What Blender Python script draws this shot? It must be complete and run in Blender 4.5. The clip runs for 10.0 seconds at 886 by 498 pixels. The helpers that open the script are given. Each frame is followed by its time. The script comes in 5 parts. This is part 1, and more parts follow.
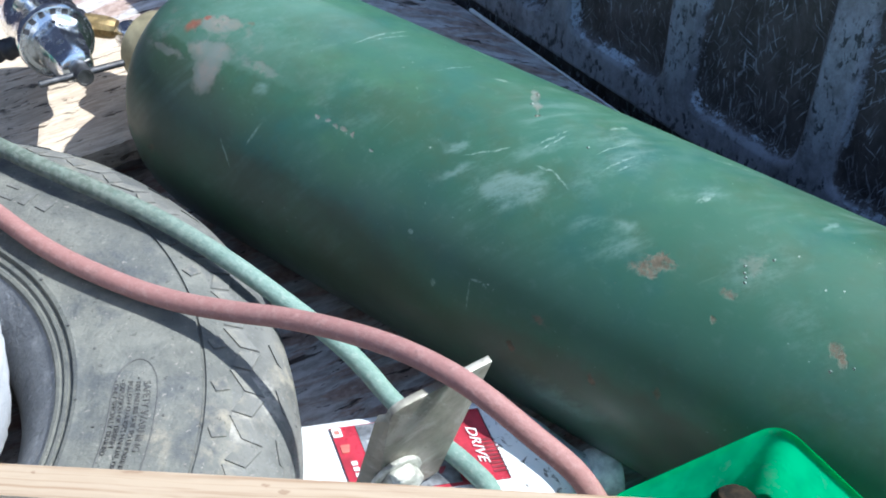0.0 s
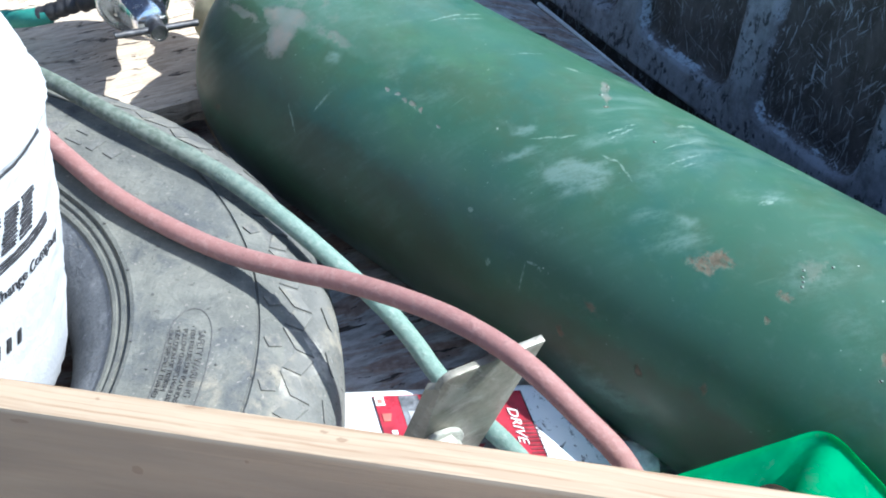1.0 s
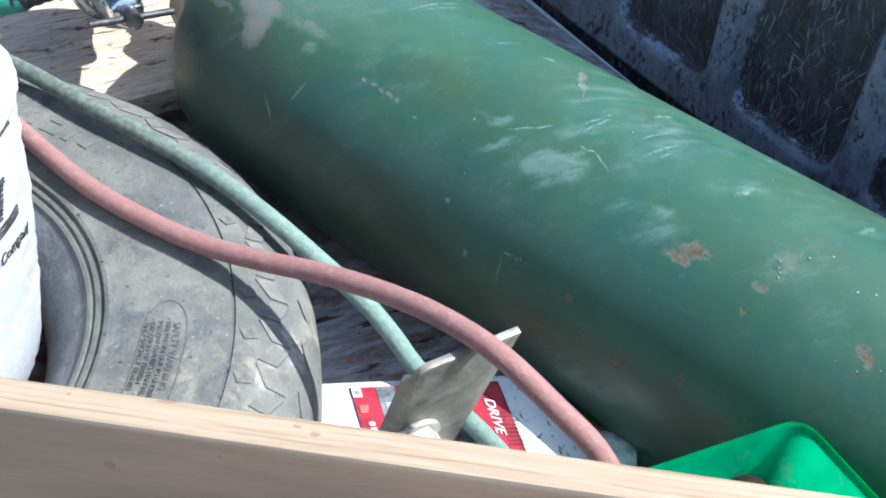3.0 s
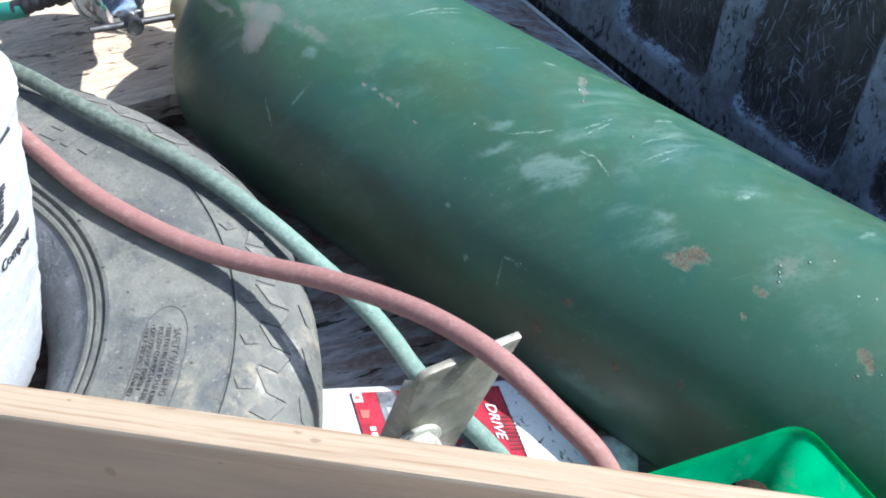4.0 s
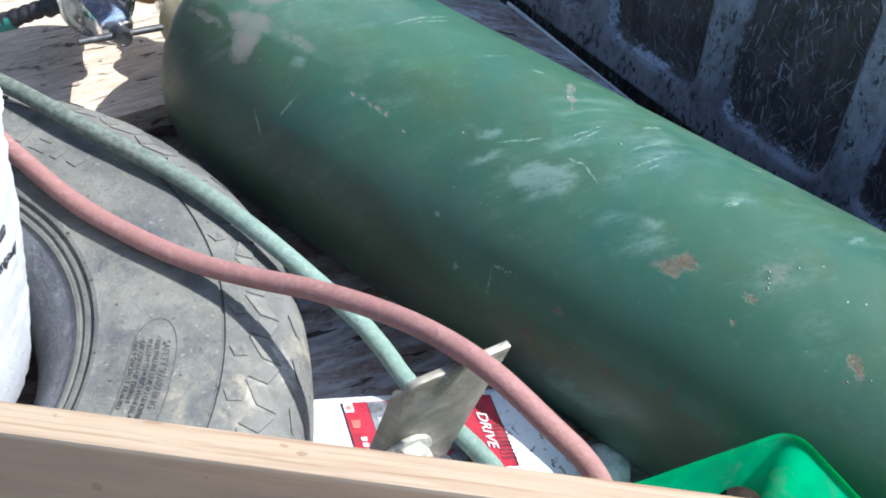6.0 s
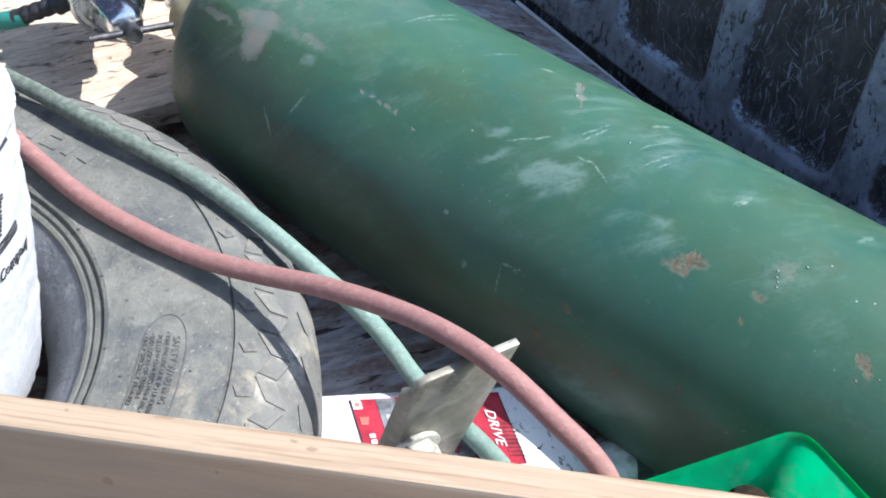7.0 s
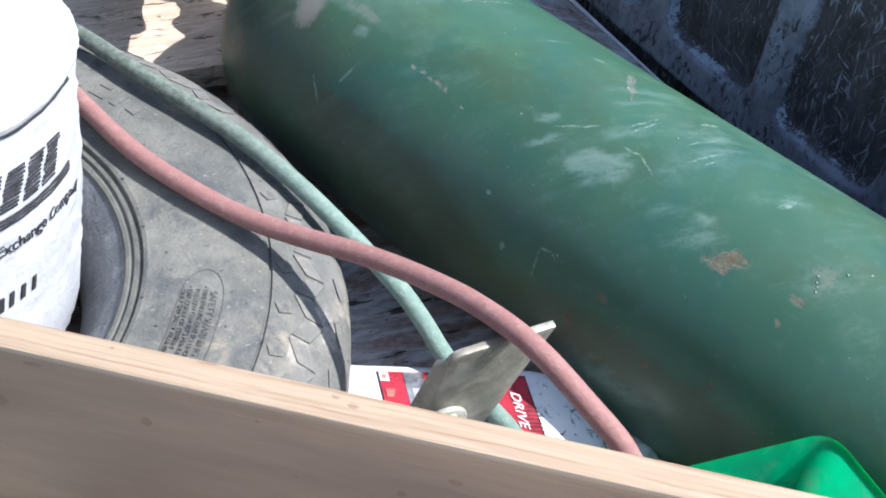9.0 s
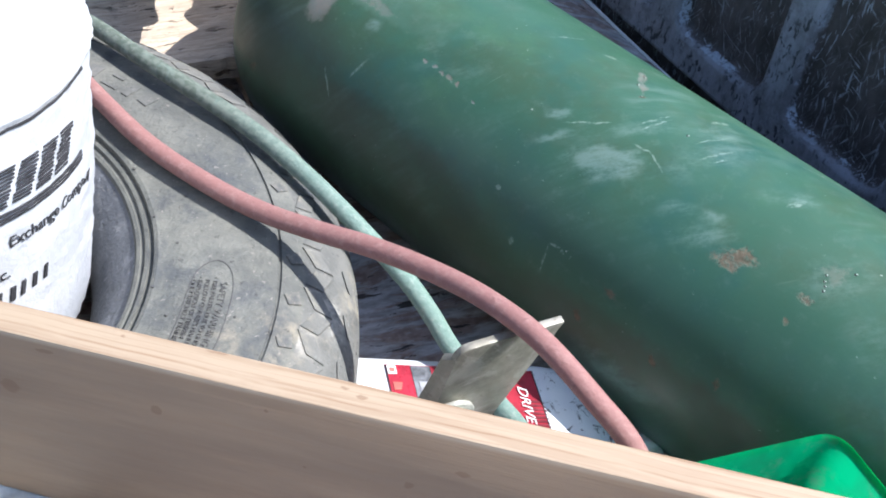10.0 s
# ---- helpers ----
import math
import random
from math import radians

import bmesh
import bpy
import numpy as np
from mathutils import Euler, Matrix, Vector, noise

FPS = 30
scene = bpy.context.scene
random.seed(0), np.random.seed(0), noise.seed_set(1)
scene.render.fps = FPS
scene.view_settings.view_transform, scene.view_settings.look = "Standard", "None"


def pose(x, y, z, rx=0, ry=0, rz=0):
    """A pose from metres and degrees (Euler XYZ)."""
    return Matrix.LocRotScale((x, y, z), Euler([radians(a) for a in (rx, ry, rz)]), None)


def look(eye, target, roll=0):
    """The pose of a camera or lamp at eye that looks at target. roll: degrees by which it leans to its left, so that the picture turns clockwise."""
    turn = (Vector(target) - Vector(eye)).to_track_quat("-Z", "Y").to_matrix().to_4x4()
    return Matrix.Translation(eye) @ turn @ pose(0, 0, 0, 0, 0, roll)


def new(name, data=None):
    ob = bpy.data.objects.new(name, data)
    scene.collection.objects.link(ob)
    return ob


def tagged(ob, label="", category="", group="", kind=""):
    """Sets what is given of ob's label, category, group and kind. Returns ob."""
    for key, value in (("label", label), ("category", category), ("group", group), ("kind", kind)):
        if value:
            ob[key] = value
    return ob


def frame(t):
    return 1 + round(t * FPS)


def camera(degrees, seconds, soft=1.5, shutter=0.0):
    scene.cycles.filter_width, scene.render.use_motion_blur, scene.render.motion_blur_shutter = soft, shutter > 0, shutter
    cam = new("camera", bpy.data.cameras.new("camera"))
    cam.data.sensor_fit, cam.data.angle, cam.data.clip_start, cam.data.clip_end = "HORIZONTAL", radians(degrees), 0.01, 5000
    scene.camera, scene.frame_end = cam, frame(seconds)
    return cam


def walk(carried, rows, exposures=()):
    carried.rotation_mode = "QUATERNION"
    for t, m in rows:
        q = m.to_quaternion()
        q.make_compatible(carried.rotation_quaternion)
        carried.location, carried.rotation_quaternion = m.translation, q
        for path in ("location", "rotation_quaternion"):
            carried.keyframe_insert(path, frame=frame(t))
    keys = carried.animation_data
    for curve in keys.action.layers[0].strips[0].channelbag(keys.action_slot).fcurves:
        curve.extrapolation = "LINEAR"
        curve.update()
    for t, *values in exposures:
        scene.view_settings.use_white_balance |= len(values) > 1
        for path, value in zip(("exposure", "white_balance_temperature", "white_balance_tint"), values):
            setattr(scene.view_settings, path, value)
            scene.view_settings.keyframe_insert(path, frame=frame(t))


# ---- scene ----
EXPO = 1.0
cam = camera(42.26, 10.0, soft=1.9)
# seconds, place in metres, turn in degrees
ROWS = [
    (0.0, -0.0000, -0.0000, 0.7494, 45.09, 0.45, -0.45),
    (0.5, -0.0033, -0.0051, 0.7486, 45.19, 0.10, 0.42),
    (0.6, -0.0063, -0.0073, 0.7474, 45.49, -0.08, 0.85),
    (0.7, -0.0098, -0.0099, 0.7460, 45.74, -0.63, 1.20),
    (0.8, -0.0125, -0.0118, 0.7449, 45.68, -0.88, 1.58),
    (0.9, -0.0216, -0.0186, 0.7413, 45.47, -1.93, 2.98),
    (1.0, -0.0238, -0.0202, 0.7404, 45.29, -2.46, 4.06),
    (1.5, -0.0240, -0.0193, 0.7416, 45.01, -2.86, 4.42),
    (2.0, -0.0243, -0.0223, 0.7405, 45.20, -2.98, 4.86),
    (2.5, -0.0197, -0.0189, 0.7386, 44.66, -3.03, 3.82),
    (2.7, -0.0191, -0.0169, 0.7404, 44.62, -2.99, 3.51),
    (4.0, -0.0184, -0.0148, 0.7423, 44.78, -2.81, 3.39),
    (4.5, -0.0162, -0.0144, 0.7419, 44.94, -2.78, 3.37),
    (5.0, -0.0155, -0.0134, 0.7432, 44.93, -2.71, 3.15),
    (5.5, -0.0123, -0.0114, 0.7438, 45.04, -2.56, 2.87),
    (7.0, -0.0141, -0.0137, 0.7447, 44.97, -2.41, 3.32),
    (7.5, -0.0185, -0.0175, 0.7415, 45.02, -3.14, 4.08),
    (8.0, -0.0272, -0.0208, 0.7381, 44.60, -4.39, 5.39),
    (8.5, -0.0307, -0.0237, 0.7365, 44.82, -4.92, 5.89),
    (9.0, -0.0355, -0.0278, 0.7347, 44.63, -5.59, 6.98),
    (9.5, -0.0364, -0.0298, 0.7354, 44.47, -5.91, 7.65),
    (10.0, -0.0369, -0.0308, 0.7350, 44.38, -5.88, 7.76),
]
# the clip's camera settles from a brighter, greener picture to a warmer one
SETTING = [(0.0, 0.02, 6000, 6), (0.5, 0.16, 5950, 5), (1.0, 0.20, 5950, 5), (2.0, 0.20, 6000, 5), (2.7, 0.12, 6050, 6), (4.0, 0.10, 6100, 7), (5.5, 0.07, 6200, 9), (7.0, 0.06, 6300, 11), (8.5, 0.04, 6300, 12), (10.0, 0.03, 6300, 12)]
walk(cam, [(t, pose(x, y, z, rx, ry, rz)) for t, x, y, z, rx, ry, rz in ROWS], [(t, EXPO + stops, kelvin, tint) for t, stops, kelvin, tint in SETTING])

# ---------------------------------------------------------------- light
SUN_AZ, SUN_EL = 8.0, 51.5
sun_way = Vector((math.cos(radians(SUN_AZ)) * math.cos(radians(SUN_EL)), math.sin(radians(SUN_AZ)) * math.cos(radians(SUN_EL)), math.sin(radians(SUN_EL))))
world = bpy.data.worlds.new("sky")
scene.world = world
world.use_nodes = True
sky = world.node_tree.nodes.new("ShaderNodeTexSky")
sky.sky_type, sky.sun_disc = "NISHITA", False
sky.sun_elevation, sky.sun_rotation = radians(SUN_EL), radians(90 - SUN_AZ)
back = world.node_tree.nodes["Background"]
back.inputs["Strength"].default_value = 0.142
world.node_tree.links.new(sky.outputs[0], back.inputs["Color"])
sun = new("sun", bpy.data.lights.new("sun", "SUN"))
sun.data.energy, sun.data.angle, sun.data.color = 4.2, radians(0.53), (1.0, 0.972, 0.94)
sun.matrix_world = look(sun_way * 20, (0, 0, 0))


# ---------------------------------------------------------------- materials
class Nodes:
    """A short way to write node trees."""

    def __init__(self, name):
        self.mat = bpy.data.materials.new(name)
        self.mat.use_nodes = True
        self.tree = self.mat.node_tree
        self.bsdf = self.tree.nodes["Principled BSDF"]
        self.coord = self.tree.nodes.new("ShaderNodeTexCoord").outputs["Object"]

    def put(self, socket, value):
        if isinstance(value, bpy.types.NodeSocket):
            self.tree.links.new(value, socket)
        else:
            socket.default_value = value

    def set(self, **values):
        for key, value in values.items():
            self.put(self.bsdf.inputs[key.replace("_", " ")], value)
        return self

    def scaled(self, sx, sy, sz, turn=(0, 0, 0), move=(0, 0, 0), of=None):
        n = self.tree.nodes.new("ShaderNodeMapping")
        n.vector_type = "TEXTURE"
        n.inputs["Scale"].default_value = (1 / sx, 1 / sy, 1 / sz)
        n.inputs["Rotation"].default_value = [radians(a) for a in turn]
        n.inputs["Location"].default_value = move
        self.put(n.inputs["Vector"], of or self.coord)
        return n.outputs[0]

    def noise(self, scale, detail=4, rough=0.55, warp=0.0, at=None, out="Fac"):
        n = self.tree.nodes.new("ShaderNodeTexNoise")
        n.inputs["Scale"].default_value, n.inputs["Detail"].default_value = scale, detail
        n.inputs["Roughness"].default_value, n.inputs["Distortion"].default_value = rough, warp
        self.put(n.inputs["Vector"], at or self.coord)
        return n.outputs[out]

    def cells(self, scale, feature="DISTANCE_TO_EDGE", at=None, rand=1.0):
        n = self.tree.nodes.new("ShaderNodeTexVoronoi")
        n.feature = feature
        n.inputs["Scale"].default_value, n.inputs["Randomness"].default_value = scale, rand
        self.put(n.inputs["Vector"], at or self.coord)
        return n.outputs["Distance"]

    def wave(self, scale, warp=2.0, detail=2.0, at=None, axis="X", dscale=1.0):
        n = self.tree.nodes.new("ShaderNodeTexWave")
        n.bands_direction = axis
        n.inputs["Scale"].default_value, n.inputs["Distortion"].default_value = scale, warp
        n.inputs["Detail"].default_value, n.inputs["Detail Scale"].default_value = detail, dscale
        self.put(n.inputs["Vector"], at or self.coord)
        return n.outputs["Fac"]

    def step(self, x, lo, hi, a=0.0, b=1.0):
        n = self.tree.nodes.new("ShaderNodeMapRange")
        n.interpolation_type = "SMOOTHSTEP"
        self.put(n.inputs["Value"], x)
        for key, v in (("From Min", lo), ("From Max", hi), ("To Min", a), ("To Max", b)):
            n.inputs[key].default_value = v
        return n.outputs[0]

    def math(self, op, a, b=0.0, clamp=False):
        n = self.tree.nodes.new("ShaderNodeMath")
        n.operation, n.use_clamp = op, clamp
        self.put(n.inputs[0], a), self.put(n.inputs[1], b)
        return n.outputs[0]

    def mix(self, fac, a, b):
        n = self.tree.nodes.new("ShaderNodeMix")
        n.data_type = "RGBA"
        self.put(n.inputs[0], fac)
        for s, v in ((n.inputs[6], a), (n.inputs[7], b)):
            self.put(s, (*v, 1) if isinstance(v, tuple) and len(v) == 3 else v)
        return n.outputs[2]

    def near(self, place, size, warp=None, turn=0.0, soft=(1.15, 0.75)):
        """1 inside an uneven spot round a place of the thing, size: three radii."""
        v = self.tree.nodes.new("ShaderNodeVectorMath")
        v.operation = "SUBTRACT"
        self.put(v.inputs[0], warp or self.coord)
        v.inputs[1].default_value = place
        m = self.tree.nodes.new("ShaderNodeMapping")
        m.vector_type = "POINT"
        m.inputs["Rotation"].default_value = (0, 0, radians(turn))
        self.put(m.inputs["Vector"], v.outputs[0])
        s = self.tree.nodes.new("ShaderNodeVectorMath")
        s.operation = "DIVIDE"
        self.put(s.inputs[0], m.outputs[0])
        s.inputs[1].default_value = size
        d = self.tree.nodes.new("ShaderNodeVectorMath")
        d.operation = "LENGTH"
        self.put(d.inputs[0], s.outputs[0])
        return self.step(d.outputs["Value"], *soft)

    def warped(self, scale, amount):
        n = self.tree.nodes.new("ShaderNodeTexNoise")
        n.inputs["Scale"].default_value, n.inputs["Detail"].default_value = scale, 5
        self.put(n.inputs["Vector"], self.coord)
        a = self.tree.nodes.new("ShaderNodeVectorMath")
        a.operation = "MULTIPLY_ADD"
        self.put(a.inputs[0], n.outputs["Color"])
        a.inputs[1].default_value = (amount, amount, amount)
        self.put(a.inputs[2], self.coord)
        b = self.tree.nodes.new("ShaderNodeVectorMath")
        b.operation = "SUBTRACT"
        self.put(b.inputs[0], a.outputs[0])
        b.inputs[1].default_value = (amount / 2, amount / 2, amount / 2)
        return b.outputs[0]

    def bump(self, height, distance, strength=1.0):
        n = self.tree.nodes.new("ShaderNodeBump")
        n.inputs["Distance"].default_value, n.inputs["Strength"].default_value = distance, strength
        self.put(n.inputs["Height"], height)
        self.put(self.bsdf.inputs["Normal"], n.outputs[0])
        return self


def most(m, masks):
    total = None
    for k in masks:
        total = k if total is None else m.math("MAXIMUM", total, k)
    return total


def plain(name, colour, rough=0.5, metal=0.0, var=0.25, scale=60.0, bump=0.0002):
    """Plain stuff with a little uneven colour and relief."""
    m = Nodes(name)
    dark = tuple(c * (1 - var) for c in colour)
    light = tuple(min(1, c * (1 + var)) for c in colour)
    f = m.noise(scale, 6)
    m.set(Base_Color=m.mix(m.step(f, 0.3, 0.7), dark, light), Metallic=metal)
    m.set(Roughness=m.step(m.noise(scale * 0.4, 3), 0.3, 0.7, max(0.03, rough - 0.1), min(1, rough + 0.1)))
    if bump:
        m.bump(f, bump)
    return m.mat


def green_paint(u_lo, u_hi):
    """Old green enamel on steel: chalky haze, primer showing, scratches and rust, some shade and sheen put into the
    colour. Marks are placed by length along and way round the cylinder.
    """
    m = Nodes("green_enamel")
    sep = m.tree.nodes.new("ShaderNodeSeparateXYZ")
    m.put(sep.inputs[0], m.coord)
    flat = m.tree.nodes.new("ShaderNodeCombineXYZ")
    m.put(flat.inputs["X"], sep.outputs["X"])
    m.put(flat.inputs["Y"], m.math("MULTIPLY", m.math("ARCTAN2", sep.outputs["Y"], sep.outputs["Z"]), 0.117))
    m.coord = flat.outputs[0]
    w = m.warped(60, 0.020)
    w2 = m.warped(130, 0.010)
    w3 = m.warped(42, 0.008)

    def stroke(u0, a0, u1, a1, wide, warp=None, soft=(1.15, 0.75)):
        size = (max(0.0006, math.hypot(u1 - u0, a1 - a0) / 2), wide, 1)
        return m.near(((u0 + u1) / 2, (a0 + a1) / 2, 0), size, warp or w3, -math.degrees(math.atan2(a1 - a0, u1 - u0)), soft)

    def here(k):
        return max(k[0], k[2]) > u_lo - 0.025 and min(k[0], k[2]) < u_hi + 0.025

    def part_of(mask, share):
        return m.math("MULTIPLY", mask, share)

    base = m.mix(m.step(m.noise(4, 3), 0.35, 0.65), (0.030, 0.091, 0.055), (0.041, 0.114, 0.073))
    base = m.mix(m.step(m.noise(9, 5), 0.45, 0.75), base, (0.020, 0.086, 0.072))
    base = m.mix(part_of(m.step(m.noise(7, 7, 0.7, at=m.scaled(1, 1, 1, move=(4, 2, 7))), 0.44, 0.66), 0.6), base, (0.044, 0.074, 0.036))
    base = m.mix(part_of(m.step(m.noise(30, 6, 0.7), 0.50, 0.75), 0.25), base, (0.016, 0.066, 0.060))
    base = m.mix(part_of(m.math("MULTIPLY", m.step(m.noise(24, 6, 0.65, at=m.scaled(0.6, 1, 1, (0, 0, 20), (9, 3, 0))), 0.50, 0.66), m.step(m.noise(5, 3), 0.42, 0.58)), 0.30), base, (0.055, 0.140, 0.066))
    base = m.mix(part_of(m.step(m.noise(70, 8, 0.75), 0.52, 0.70), 0.16), base, (0.14, 0.20, 0.17))
    # brown film on the shoulder and low side, with shade put into its colour
    shade_film = most(m, (m.near(p, q, w) for p, q in (((-0.655, -0.125, 0), (0.10, 0.055, 1)), ((-0.50, -0.165, 0), (0.16, 0.040, 1)), ((-0.19, -0.178, 0), (0.17, 0.034, 1)), ((-0.42, -0.215, 0), (0.42, 0.045, 1)))))
    base = m.mix(part_of(m.math("MULTIPLY", shade_film, m.step(m.noise(18, 7, 0.7), 0.25, 0.65, 0.5, 1.0)), 0.72), base, (0.041, 0.049, 0.031))
    # the shoulder's upper side, chalked to a sharp edge
    if u_lo < -0.5:
        base = m.mix(part_of(m.math("MULTIPLY", m.math("MULTIPLY", stroke(-0.760, -0.034, -0.380, -0.006, 0.050, w2, (1.03, 0.93)), m.step(sep.outputs["X"], -0.45, -0.60)), m.step(m.noise(28, 7, 0.7), 0.25, 0.70, 0.35, 1.0)), 0.26), base, (0.165, 0.265, 0.225))
    # chalked haze, wiped about, and one painted reflection
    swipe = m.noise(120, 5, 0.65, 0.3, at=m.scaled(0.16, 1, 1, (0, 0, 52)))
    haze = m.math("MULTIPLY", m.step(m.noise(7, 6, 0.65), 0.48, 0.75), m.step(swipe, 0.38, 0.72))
    chalk_and_sheen = [((-0.347, -0.072, -0.303, -0.048, 0.013, w), 0.95), ((-0.338, -0.070, -0.318, -0.055, 0.008, w), 1.0), ((-0.375, -0.079, -0.285, 0.020, 0.007, w), 0.40), ((-0.292, -0.059, -0.240, 0.060, 0.014, w), 0.40),
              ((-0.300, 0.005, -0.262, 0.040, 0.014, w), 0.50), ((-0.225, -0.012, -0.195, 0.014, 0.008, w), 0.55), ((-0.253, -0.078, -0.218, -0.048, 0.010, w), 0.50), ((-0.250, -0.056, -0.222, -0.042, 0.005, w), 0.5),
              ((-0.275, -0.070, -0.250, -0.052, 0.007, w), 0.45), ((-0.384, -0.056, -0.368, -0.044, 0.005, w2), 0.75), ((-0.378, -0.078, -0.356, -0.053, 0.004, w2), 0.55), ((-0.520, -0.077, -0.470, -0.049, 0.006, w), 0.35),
              # the streak at -0.187 is a blue-grey reflection put into the colour
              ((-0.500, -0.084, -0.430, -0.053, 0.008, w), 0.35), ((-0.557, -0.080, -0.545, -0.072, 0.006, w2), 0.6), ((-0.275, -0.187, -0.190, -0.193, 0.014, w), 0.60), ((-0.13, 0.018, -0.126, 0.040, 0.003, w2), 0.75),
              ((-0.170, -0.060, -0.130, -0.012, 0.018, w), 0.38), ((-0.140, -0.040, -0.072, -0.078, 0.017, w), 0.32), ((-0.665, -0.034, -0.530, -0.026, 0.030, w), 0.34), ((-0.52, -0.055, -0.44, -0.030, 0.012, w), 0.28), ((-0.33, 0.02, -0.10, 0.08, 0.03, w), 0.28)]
    smear = m.math("MULTIPLY", most(m, (part_of(stroke(*c, soft=(1.9, 0.0)), k) for c, k in chalk_and_sheen if here(c))), 1.0)
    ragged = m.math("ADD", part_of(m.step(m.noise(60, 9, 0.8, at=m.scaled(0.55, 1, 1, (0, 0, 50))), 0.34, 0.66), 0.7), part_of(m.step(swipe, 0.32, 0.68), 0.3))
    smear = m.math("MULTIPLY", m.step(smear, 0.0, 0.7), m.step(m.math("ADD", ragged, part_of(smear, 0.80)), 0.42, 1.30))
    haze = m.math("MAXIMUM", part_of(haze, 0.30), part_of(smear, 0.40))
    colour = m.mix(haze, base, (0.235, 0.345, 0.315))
    # scratches
    lines = [(-0.3270, -0.0215, -0.3165, 0.0040, 0.0009), (-0.3225, -0.0225, -0.3135, 0.0015, 0.0008), (-0.3190, -0.0365, -0.3050, -0.0340, 0.0010), (-0.3058, -0.0346, -0.2883, -0.0421, 0.0010),
             (-0.2740, -0.0160, -0.2650, 0.0095, 0.0009), (-0.2660, -0.0130, -0.2620, -0.0010, 0.0008), (-0.2870, -0.0060, -0.2770, 0.0200, 0.0007), (-0.5093, -0.0052, -0.4910, 0.0416, 0.0011), (-0.5000, 0.0050, -0.4850, 0.0350, 0.0008), (-0.5427, -0.1205, -0.5345, -0.0987, 0.0012),
             (-0.5686, -0.1249, -0.5560, -0.1453, 0.0009), (-0.3203, -0.1543, -0.3231, -0.1313, 0.0010), (-0.3231, -0.1313, -0.3140, -0.1290, 0.0009), (-0.3120, -0.1320, -0.3105, -0.1290, 0.0018), (-0.2309, 0.0482, -0.1971, 0.0640, 0.0016), (-0.3820, -0.1200, -0.3780, -0.1170, 0.0022),
             (-0.3530, -0.1490, -0.3495, -0.1440, 0.0026), (-0.3990, 0.0250, -0.3880, 0.0290, 0.0016), (-0.3700, -0.0530, -0.3420, -0.0330, 0.0008), (-0.2080, -0.0100, -0.2030, 0.0060, 0.0020), (-0.2950, 0.0240, -0.2880, 0.0400, 0.0016), (-0.4350, 0.0050, -0.4200, 0.0300, 0.0008)]
    cut = most(m, (stroke(*k) for k in lines if here(k)))
    cut = m.math("MULTIPLY", cut, m.step(m.noise(230, 4, 0.7), 0.38, 0.58))
    faint = []
    for k, (turn, sc, lo) in enumerate(((52, 300, 0.72), (24, 330, 0.74), (70, 340, 0.735))):
        at = m.scaled(0.05, 1.0, 0.25, (0, 0, turn), (k * 3.1, k, 0))
        faint.append(m.math("MULTIPLY", m.step(m.noise(sc, 2, 0.4, at=at), lo, lo + 0.08), m.step(m.noise(9, 3, at=m.scaled(1, 1, 1, move=(k, 5, 2))), 0.50, 0.66)))
    cut = m.math("MAXIMUM", part_of(cut, 0.27), part_of(most(m, faint), 0.13))
    colour = m.mix(cut, colour, (0.44, 0.56, 0.49))
    fleck = m.math("MULTIPLY", m.step(m.noise(330, 3, 0.6), 0.665, 0.72), m.step(m.noise(17, 5, 0.7, at=m.scaled(1, 1, 1, move=(8, 1, 3))), 0.50, 0.64))
    colour = m.mix(part_of(fleck, 0.42), colour, (0.40, 0.50, 0.44))
    # primer where the paint has come off
    bare = [(-0.6085, -0.060, -0.6040, -0.102, 0.0125, w2), (-0.642, -0.050, -0.602, -0.036, 0.0085, w2), (-0.634, -0.071, -0.592, -0.062, 0.0105, w2), (-0.686, -0.078, -0.655, -0.050, 0.0090, w), (-0.690, -0.081, -0.630, -0.080, 0.0042, w2),
            (-0.665, -0.046, -0.560, -0.046, 0.0150, w), (-0.594, -0.062, -0.538, -0.061, 0.0050, w2), (-0.545, -0.060, -0.500, -0.069, 0.0060, w), (-0.684, -0.046, -0.664, -0.030, 0.0080, w),
            (-0.3720, 0.0430, -0.3430, 0.0030, 0.0038, w2), (-0.1650, -0.0540, -0.1440, -0.0160, 0.0120, w)]
    share = [0.74, 0.66, 0.74, 0.40, 0.55, 0.30, 0.46, 0.20, 0.30, 0.55, 0.24]
    bare += [(-0.4945 + 0.0088 * k, -0.0752 + 0.0010 * (k % 2), -0.4895 + 0.0088 * k, -0.0745 - 0.0006 * k, 0.0010 + 0.0003 * k, w2) for k in range(5)] + [(-0.4385, -0.0790, -0.4335, -0.0782, 0.0016, w2)]
    share += [0.80] * 6
    skin = most(m, (part_of(stroke(*b, soft=(1.6, 0.45)), k) for b, k in zip(bare, share) if here(b)))
    skin = m.math("MULTIPLY", skin, m.step(m.math("ADD", skin, part_of(m.step(m.noise(75, 9, 0.78), 0.28, 0.70), 0.75)), 0.66, 0.92))
    skin = m.math("MULTIPLY", skin, m.step(m.noise(34, 7, 0.7, at=m.scaled(1, 0.35, 1, move=(2, 6, 0))), 0.32, 0.58, 0.62, 1.0))
    colour = m.mix(skin, colour, m.mix(m.step(m.noise(38, 6, 0.7), 0.38, 0.66), (0.165, 0.180, 0.165), (0.225, 0.180, 0.155)))
    red = most(m, (stroke(*k, soft=(1.5, 0.4)) for k in ((-0.648, -0.058, -0.640, -0.046, 0.0048, w2), (-0.637, -0.044, -0.633, -0.040, 0.0025, w2)) if here(k)))
    if red is not None:
        colour = m.mix(part_of(red, 0.75), colour, (0.235, 0.060, 0.036))
